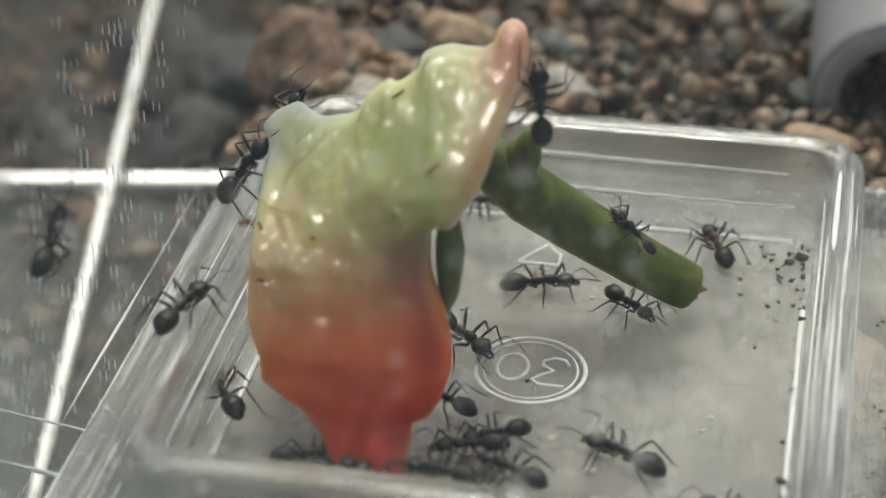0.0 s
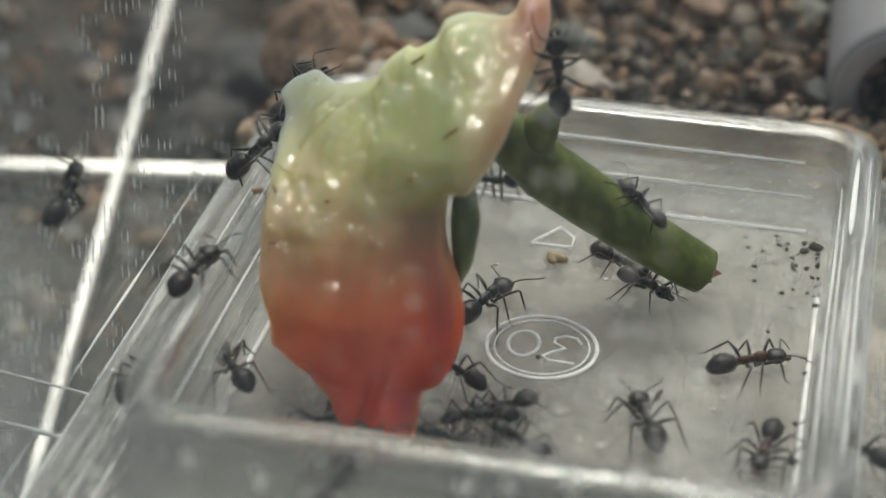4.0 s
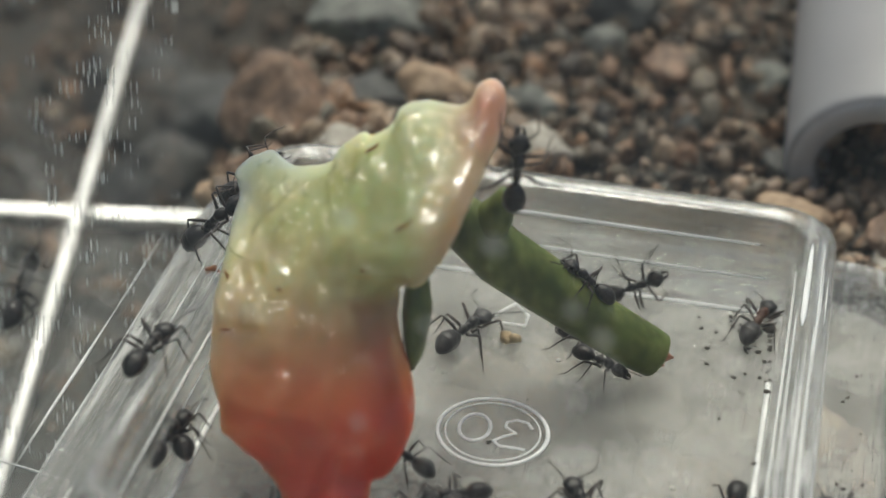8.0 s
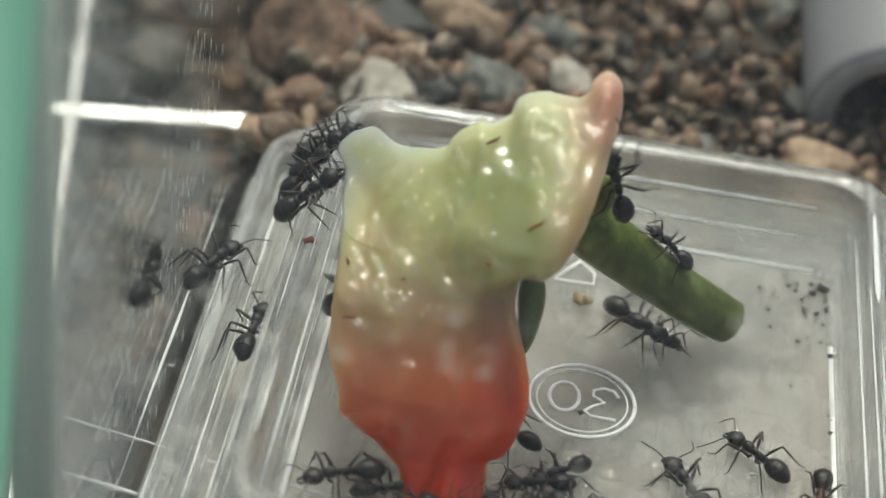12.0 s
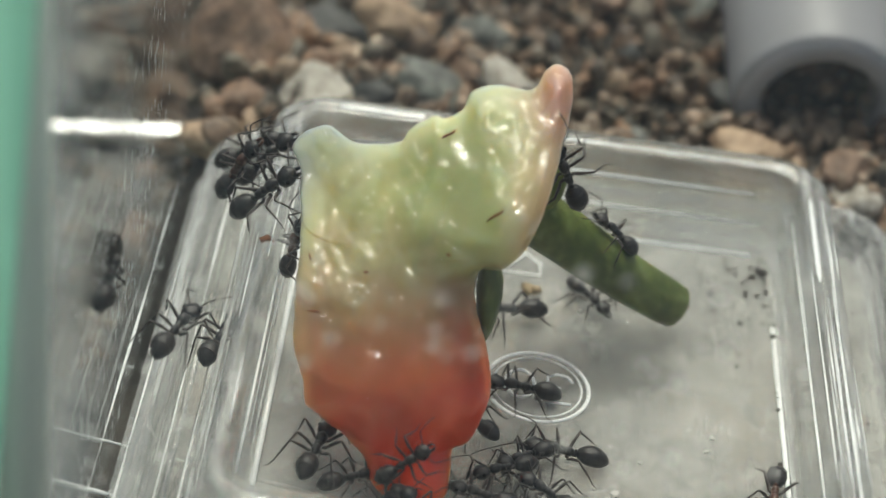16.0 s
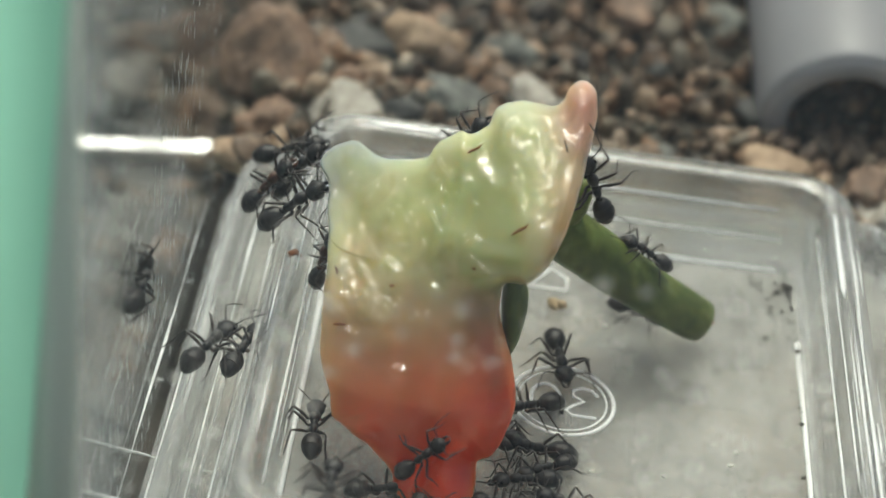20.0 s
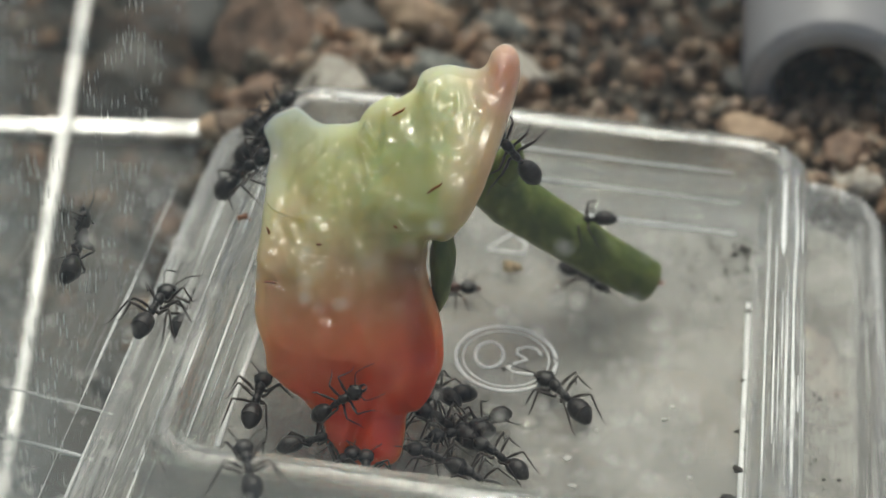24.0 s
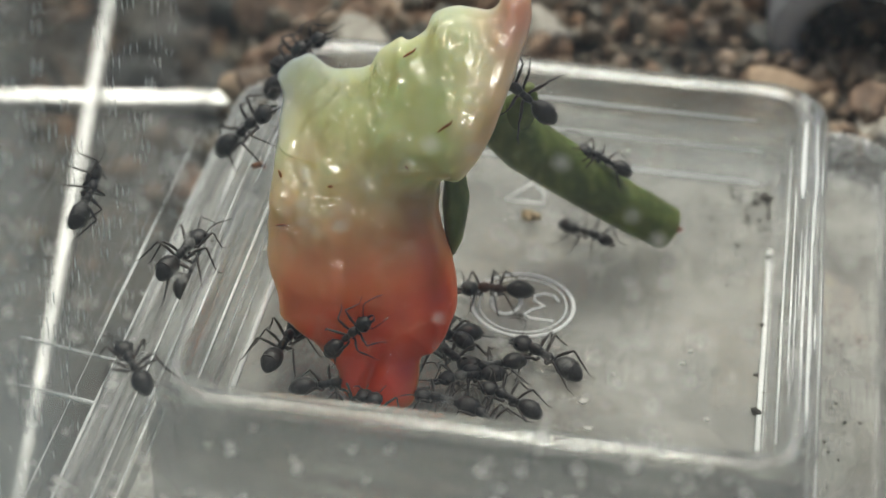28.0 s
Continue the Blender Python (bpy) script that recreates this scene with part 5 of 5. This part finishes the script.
    stride(ant_at(black_ant, 0.84, at(0, 0, 0), "large black ant walking across the tray floor"), [(0, -0.71, 0.31, 0.12, -0, -0, -40), (1, -0.72, 0.14, 0.12, -0, -0, -3), (2, -0.67, 0.16, 0.12, -0, -0, -8), (2.5, -0.61, 0.24, 0.12, 0, -0, 44), (4.5, -0.63, 0.48, 0.12, 0, -0, 67), (5, -0.63, 0.41, 0.12, 0, -0, 60), (6, -0.65, 0.45, 0.12, 0, -0, 76), (7, -0.72, 0.85, 0.12, 0, -0, 77), (8, -0.55, 1.36, 0.12, 0, -0, 64), (8.5, -0.49, 1.20, 0.12, 0, -0, 45), (9, -0.20, 1.34, 0.12, 0, -0, 6), (9.5, 0.09, 1.42, 0.12, 0, -0, 4), (10, 0.32, 1.23, 0.12, -0, -0, -22), (11, 0.71, 1.05, 0.12, -0, -0, -25), (12, 0.42, 1.19, 0.12, -0, -0, -37), (12.5, 0.23, 1.14, 0.12, -0, -0, -56), (13.5, 0.18, 1.04, 0.12, 0, -0, -93), (14.5, 0.04, 0.98, 0.12, 0, -0, -100), (15, -0.22, 1.18, 0.12, 0, -0, -136), (16, -0.33, 0.99, 0.12, 0, -0, -165), (17, -0.42, 0.90, 0.12, 0, -0, -141), (18, -0.40, 0.80, 0.12, 0, -0, -139), (19, -0.33, 0.74, 0.12, -0, -0, -84), (20, -0.07, 0.55, 0.12, -0, -0, -78), (21, 0.46, 0.06, 0.12, -0, -0, -57), (22, 0.77, -0.57, 0.12, -0, -0, -54), (22.5, 1.01, -0.69, 0.12, -0, -0, -72), (23.2, 0.71, -0.82, 0.12, 0, -0, -115), (23.5, 0.66, -0.70, 0.12, 0, -0, -166), (23.8, 0.61, -0.58, 0.12, 0, -0, 143), (24.5, 0.77, -0.66, 0.12, 0, -0, 126), (25, 0.82, -0.66, 0.12, 0, -0, 123), (26, 0.76, -0.62, 0.12, 0, -0, 126), (27, 0.72, -0.65, 0.12, 0, -0, 115), (28, 0.35, -0.91, 0.12, 0, -0, 149)])
    stride(ant_at(red_ant, 0.76, at(0, 0, 0), "reddish black ant running over the tray floor"), [(0, -1.48, 0.24, 0.12, -0, -0, -37), (20, -1.60, 1.01, 0.12, -0, -0, -33), (22.5, -1.08, 1.02, 0.12, -0, -0, -8), (24.5, -0.36, 0.51, 0.12, 0, -0, 26), (25, 0.90, 0.12, 0.12, -0, -0, -34), (25.5, 1.31, 0.44, 0.12, 0, -0, 20), (26, 1.69, 0.93, 0.12, 0, -0, 79), (26.5, 1.63, 0.50, 0.12, 0, -0, 141), (27, 1.40, -0.17, 0.12, 0, -0, -149), (27.5, 0.83, -0.03, 0.12, 0, -0, -177), (28, -0.27, 0.05, 0.12, 0, -0, -170)])
    stride(ant_at(black_ant, 0.88, at(0, 0, 0), "black ant on the tray rim feeding at the fruit"), [(0, -2.82, 0.65, 1.42, 31, -55, 0), (1, -2.83, 0.65, 1.37, 31, -55, 0), (2, -2.84, 0.65, 1.35, 31, -52, 0), (2.5, -2.87, 0.65, 1.30, 31, -52, 0), (4.5, -2.81, 0.65, 1.30, 31, -45, 0), (5, -2.79, 0.65, 1.42, 31, -53, 0), (6, -2.79, 0.65, 1.47, 31, -55, 0), (7, -2.75, 0.65, 1.39, 31, -51, 0), (8, -2.81, 0.65, 1.36, 31, -46, 0), (9, -2.82, 0.65, 1.33, 31, -46, 0), (10, -2.83, 0.65, 1.37, 31, -48, 0), (11, -2.84, 0.65, 1.33, 31, -50, 0), (12, -2.85, 0.65, 1.35, 31, -49, 0), (12.5, -2.83, 0.65, 1.35, 31, -47, 0), (14.5, -2.92, 0.65, 1.25, 31, -47, 0), (15, -2.94, 0.65, 1.28, 31, -45, 0), (16, -2.84, 0.65, 1.37, 31, -46, 0), (17, -2.84, 0.65, 1.34, 31, -45, 0), (18, -2.82, 0.65, 1.32, 31, -47, 0), (19, -2.83, 0.65, 1.37, 31, -47, 0), (20, -2.84, 0.65, 1.39, 31, -44, 0), (21, -2.82, 0.65, 1.40, 31, -47, 0), (22, -2.81, 0.65, 1.40, 31, -49, 0), (22.5, -2.81, 0.65, 1.39, 31, -47, 0), (24.5, -2.81, 0.65, 1.37, 31, -50, 0), (25, -2.84, 0.65, 1.40, 31, -53, 0), (26, -2.85, 0.65, 1.37, 31, -49, 0), (27, -2.88, 0.65, 1.25, 31, -45, 0), (28, -2.95, 0.65, 1.24, 31, -47, 0)])
    stride(ant_at(black_ant, 0.84, at(0, 0, 0), "black ant on the tray rim behind another ant"), [(0, -2.55, 1.30, 1.54, 36, -72, 0), (2, -2.67, 1.30, 1.61, 30, -38, 0), (5, -2.62, 1.30, 1.53, 32, -56, 0), (7, -2.59, 1.30, 1.64, 32, -58, 0), (8, -2.67, 1.30, 1.49, 31, -47, 0), (9, -2.86, 1.30, 1.34, 31, -54, 0), (10, -2.87, 1.30, 1.30, 32, -55, 0), (11, -2.88, 1.30, 1.34, 32, -58, 0), (12, -2.87, 1.30, 1.32, 32, -55, 0), (12.5, -2.87, 1.30, 1.35, 31, -53, 0), (14.5, -2.91, 1.30, 1.31, 31, -53, 0), (15, -2.92, 1.30, 1.29, 31, -53, 0), (16, -2.91, 1.30, 1.30, 31, -51, 0), (17, -2.88, 1.30, 1.37, 31, -51, 0), (18, -2.86, 1.30, 1.31, 32, -55, 0), (19, -2.99, 1.30, 1.23, 32, -59, 0), (20, -2.87, 1.30, 1.35, 32, -57, 0), (21, -2.95, 1.30, 1.07, 31, -47, 0), (22, -2.91, 1.30, 1.14, 30, -42, 0), (22.5, -2.92, 1.30, 1.24, 30, -40, 0), (24.5, -2.75, 1.30, 1.48, 32, -55, 0), (25, -2.73, 1.30, 1.63, 31, -52, 0), (26, -2.67, 1.30, 1.63, 32, -56, 0), (27, -2.68, 1.30, 1.54, 32, -55, 0), (28, -2.66, 1.30, 1.59, 32, -59, 0)])
    stride(ant_at(black_ant, 0.8, at(0, 0, 0), "black ant on the outer flange of the tray"), [(0, -2.85, -1.19, 1.15, -6, -0, 76), (1, -2.80, -1.21, 1.15, -5, -0, 71), (2, -2.82, -1.23, 1.15, -5, -0, 71), (2.5, -2.83, -1.19, 1.15, -5, -0, 73), (4.5, -2.83, -1.23, 1.15, -6, -0, 81), (5, -2.83, -1.19, 1.15, -6, -0, 80), (6, -2.82, -1.17, 1.15, -6, -0, 79), (7, -2.76, -0.96, 1.15, -6, -0, 78), (8, -2.82, -1.12, 1.15, -6, -0, 81), (9, -3.13, -0.41, 1.15, -6, -0, 80), (10, -3.32, -0.51, 1.15, -5, -0, 72), (11, -3.44, -0.40, 1.15, -5, -0, 72), (12, -3.51, -0.32, 1.15, -5, -0, 65), (12.5, -3.34, -0.12, 1.15, -4, -0, 45), (14.5, -3.30, -1.30, 1.15, -5, -0, 73), (15, -3.32, -1.31, 1.15, -5, -0, 67), (16, -3.33, -1.24, 1.15, -5, -0, 71), (17, -3.32, -1.29, 1.15, -5, -0, 70), (18, -3.15, -1.23, 1.15, -5, -0, 57), (19, -3.32, -1.30, 1.15, -5, -0, 70), (20, -3.29, -1.28, 1.15, -5, -0, 65), (21, -3.34, -1.38, 1.15, -6, -0, 76), (22, -3.32, -1.36, 1.15, -6, -0, 79), (22.5, -3.25, -1.37, 1.15, -6, -0, 81), (24.5, -3.15, -1.32, 1.15, -6, -0, 79), (25, -3.02, -1.23, 1.15, -5, -0, 65), (26, -3.04, -1.27, 1.15, -5, -0, 67), (27, -3.00, -1.26, 1.15, -5, -0, 64), (28, -3.05, -1.32, 1.15, -5, -0, 73)])
    stride(ant_at(black_ant, 0.82, at(0, 0, 0), "black ant tangled with another on the flange"), [(0, -3.31, -3.71, 0.45, -17, -0, 75), (6, -2.76, -1.44, 0.45, -17, -0, 87), (7, -2.59, -1.42, 0.45, -17, -0, 99), (8, -2.59, -1.40, 0.45, -17, -0, 83), (8.5, -3.15, -0.45, 0.45, -17, -0, 85), (9, -3.11, -0.28, 0.45, -17, -0, 82), (10, -3.13, -0.26, 0.45, -17, -0, 85), (11, -3.11, -0.32, 0.45, -18, -0, 88), (12, -3.10, -0.31, 0.45, -17, -0, 84), (12.5, -2.94, -0.24, 0.45, -17, -0, 71), (14.5, -3.04, -0.29, 0.45, -17, -0, 79), (15, -3.06, -0.44, 0.45, -17, -0, 76), (16, -3.02, -0.42, 0.45, -17, -0, 73), (17, -3.05, -0.41, 0.45, -17, -0, 71), (18, -3.00, -0.44, 0.45, -17, -0, 77), (19, -3.07, -0.42, 0.45, -17, -0, 72), (20, -3.08, -0.41, 0.45, -17, -0, 74), (21, -3.03, -0.39, 0.45, -17, -0, 76), (22, -3.07, -0.41, 0.45, -17, -0, 81), (22.5, -3.07, -0.38, 0.45, -17, -0, 81), (24.5, -3.12, -0.45, 0.45, -17, -0, 83), (25, -3.15, -0.38, 0.45, -17, -0, 87), (26, -3.14, -0.46, 0.45, -17, -0, 87), (28, -3.14, -0.66, 0.45, -17, -0, 82)])
    stride(ant_at(black_ant, 0.78, at(0, 0, 0), "black ant climbing the clear side wall"), [(0, -3.88, -1.37, 1.81, 87, -21, 90), (1, -3.88, -1.38, 1.81, 87, -23, 90), (2, -3.88, -1.37, 1.84, 87, -22, 90), (5, -3.88, -1.33, 1.78, 87, -13, 90), (9, -3.88, -1.23, 1.61, 88, -31, 90), (10, -3.88, -1.31, 1.69, 87, -26, 90), (11, -3.88, -1.29, 1.69, 87, -7, 90), (12, -3.88, -1.27, 1.67, 87, -3, 90), (15, -3.88, -1.61, 1.97, 87, -10, 90), (17, -3.88, -1.41, 1.81, 87, -26, 90), (19, -3.88, -1.48, 1.85, 87, -6, 90), (20, -3.88, -1.44, 1.86, 87, -3, 90), (22, -3.88, -1.38, 1.78, 87, -18, 90), (25, -3.88, -1.36, 1.77, 87, -26, 90), (26, -3.88, -1.44, 1.82, 87, -23, 90), (27, -3.88, -1.36, 1.74, 87, -13, 90), (28, -3.88, -1.41, 1.74, 87, -16, 90)])
    stride(ant_at(black_ant, 0.78, at(0, 0, 0), "black ant at the front corner of the tray"), [(0, -2.53, -1.22, 0.30, 0, -0, 130), (1, -2.52, -1.28, 0.30, 0, -0, 130), (2, -2.50, -1.26, 0.30, 0, -0, 132), (2.5, -2.49, -1.35, 0.30, 0, -0, 133), (4.5, -2.49, -1.34, 0.30, 0, -0, 133), (5, -2.47, -1.04, 0.30, 0, -0, 137), (6, -2.78, -1.13, 0.30, 0, -0, 133), (8, -2.64, -1.12, 0.30, 0, -0, 131), (8.5, -2.62, -1.32, 0.30, 0, -0, 169), (9, -2.61, -1.52, 0.30, 0, -0, -152), (10, -2.37, -1.54, 0.30, 0, -0, -155), (11, -2.00, -1.48, 0.30, 0, -0, -150), (12, -1.98, -1.79, 0.30, 0, -0, -156), (12.83, -1.98, -1.77, 0.30, 0, -0, 145), (13.67, -1.97, -1.76, 0.30, 0, -0, 87), (14.5, -1.96, -1.74, 0.30, 0, -0, 28), (15, -1.96, -1.71, 0.30, 0, -0, 38), (16, -1.98, -1.60, 0.30, 0, -0, 76), (17, -2.14, -1.54, 0.30, 0, -0, 90), (18, -2.17, -1.44, 0.30, 0, -0, 91), (19, -2.25, -1.38, 0.30, 0, -0, 94), (20, -2.29, -1.22, 0.30, 0, -0, 93), (21, -2.30, -1.31, 0.30, 0, -0, 91), (22, -2.23, -1.34, 0.30, 0, -0, 92), (22.5, -2.25, -1.24, 0.30, 0, -0, 89), (24.5, -2.20, -1.46, 0.30, 0, -0, 91), (25, -2.24, -1.42, 0.30, 0, -0, 99), (26, -2.20, -1.43, 0.30, 0, -0, 96), (27, -2.16, -1.52, 0.30, 0, -0, 89), (28, -2.09, -1.42, 0.30, 0, -0, 77)])
    stride(ant_at(black_ant, 0.74, at(0, 0, 0), "black ant on the front rim of the tray"), [(0, -0.91, -3.76, 1.10, 0, -0, 86), (19, -1.82, -3.58, 1.10, 0, -0, 87), (20, -2.00, -2.83, 1.10, 0, -0, 91), (21, -2.00, -3.14, 1.10, 0, -0, 91), (22, -1.98, -3.08, 1.10, 0, -0, 97), (22.5, -1.98, -2.85, 1.10, 0, -0, 101), (24.5, -1.86, -3.30, 1.10, 0, -0, 112), (25.5, -2.21, -3.14, 1.10, 0, -0, 124), (26, -2.45, -2.97, 1.10, 0, -0, -176), (26.5, -2.69, -2.80, 1.10, 0, -0, -117), (27, -3.03, -3.10, 1.10, 0, -0, -132), (27.5, -3.04, -3.01, 1.10, 0, -0, 177), (28, -3.04, -2.92, 1.10, 0, -0, 125)])
    stride(ant_at(black_ant, 0.74, at(0, 0, 0), "black ant on the back wall of the tray"), [(0, -1.02, 2.50, 0.22, 79, -6, 0), (5, -1.02, 2.50, 0.23, 79, -5, 0), (7, -1.02, 2.50, 0.23, 79, -5, 0), (8, 0.91, 2.50, 0.14, 80, -32, 0), (8.5, 0.67, 2.50, 0.38, 86, -68, 0), (9, 0.51, 2.50, 0.78, 89, -86, 0), (9.5, 0.00, 2.50, 0.70, 86, -68, 0), (9.67, -0.10, 2.50, 0.69, -79, -69, 168), (9.83, -0.20, 2.50, 0.68, -82, -26, 175), (10, -0.30, 2.50, 0.68, -79, 17, 180), (10.5, -0.95, 2.50, 0.30, -79, 11, 180), (12, -1.15, 2.50, 0.22, -79, 6, 180), (28, -1.15, 2.50, 0.22, -79, 6, 180)])
    stride(ant_at(black_ant, 0.8, at(0, 0, 0), "black ant on the ridge of the fruit"), [(0, -1.69, 1.25, 1.34, 19, -26, 0), (5, -1.75, 1.25, 1.36, 22, -38, 0), (7, -1.69, 1.25, 1.46, 24, -46, 0), (9, -1.65, 1.25, 1.36, 23, -42, 0), (11, -1.63, 1.25, 1.39, 21, -36, 0), (12, -1.62, 1.25, 1.41, 22, -37, 0), (15, -1.57, 1.25, 1.41, 24, -45, 0), (16, -1.55, 1.25, 1.44, 23, -41, 0), (17, -1.50, 1.25, 1.44, 23, -43, 0), (19, -1.28, 1.25, 1.57, 25, -47, 0), (20, -1.32, 1.25, 1.95, 29, -55, 0), (21, -1.34, 1.25, 1.88, 20, -30, 0), (22, -1.37, 1.25, 1.88, 21, -34, 0), (22.5, -1.43, 1.25, 1.88, 20, -31, 0), (24.5, -1.43, 1.25, 1.79, 20, -28, 0), (25, -1.45, 1.25, 1.79, 21, -34, 0), (26, -1.44, 1.25, 1.82, 20, -31, 0), (27, -1.48, 1.25, 1.84, 21, -35, 0), (28, -1.53, 1.25, 1.79, 21, -35, 0)])
    stride(ant_at(black_ant, 0.8, at(0, 0, 0), "black ant in the cluster on the tray rim"), [(0, -2.50, 1.95, 0.75, 30, -40, 0), (8, -2.55, 1.9, 0.9, 30, -40, 0), (12, -2.85, 1.75, 1.2, 31, -40, 0), (14.5, -3.10, 1.70, 1.12, 31, -30, 0), (16, -3.12, 1.70, 1.11, 31, -34, 0), (18, -3.08, 1.70, 1.16, 31, -30, 0), (20, -3.01, 1.70, 1.32, 31, -22, 0), (22, -2.90, 1.70, 1.36, 31, -30, 0), (25, -2.72, 1.70, 1.46, 31, -48, 0), (28, -2.63, 1.70, 1.56, 31, -40, 0)])
    stride(ant_at(red_ant, 0.8, at(0, 0, 0), "reddish black ant in the cluster on the tray rim"), [(0, -2.45, 1.5, 0.6, 31, -50, 0), (9, -2.5, 1.4, 0.7, 31, -50, 0), (12, -2.95, 1.2, 1.2, 31, -58, 0), (14.5, -3.13, 1.0, 1.33, 31, -62, 0), (16, -3.13, 1.0, 1.35, 31, -64, 0), (18, -3.12, 1.0, 1.34, 31, -58, 0), (20, -3.12, 1.0, 1.33, 31, -55, 0), (22, -3.0, 1.1, 1.3, 31, -50, 0), (24.5, -2.8, 1.3, 1.1, 31, -50, 0), (28, -2.6, 1.5, 0.9, 31, -50, 0)])
    stride(ant_at(red_ant, 0.72, at(0, 0, 0), "reddish black ant squeezed between fruit and tray wall"), [(0, -2.40, 0.35, 0.35, 20, -70, 0), (12, -2.42, 0.3, 0.6, 20, -75, 0), (14.5, -2.48, 0.22, 1.10, 20, -78, 0), (16, -2.47, 0.2, 1.11, 20, -80, 0), (20, -2.45, 0.2, 1.13, 20, -78, 0), (22, -2.42, 0.2, 0.95, 20, -75, 0), (28, -2.40, 0.3, 0.5, 20, -70, 0)])
    stride(ant_at(black_ant, 0.66, at(0, 0, 0), "black ant climbing on the red flesh"), [(0, -0.95, -2.15, 0.18, 50, -30, 0), (12, -1.0, -2.1, 0.25, 50, -40, 0), (16, -1.21, -1.88, 0.50, 50, -48, 0), (20, -1.30, -1.80, 0.62, 52, -52, 0), (25, -1.41, -1.74, 0.66, 52, -44, 0), (28, -1.42, -1.72, 0.72, 52, -50, 0)])
    for proto in (black_ant, red_ant):
        for c in proto.children_recursive:
            bpy.data.objects.remove(c)
        bpy.data.objects.remove(proto)


motions()
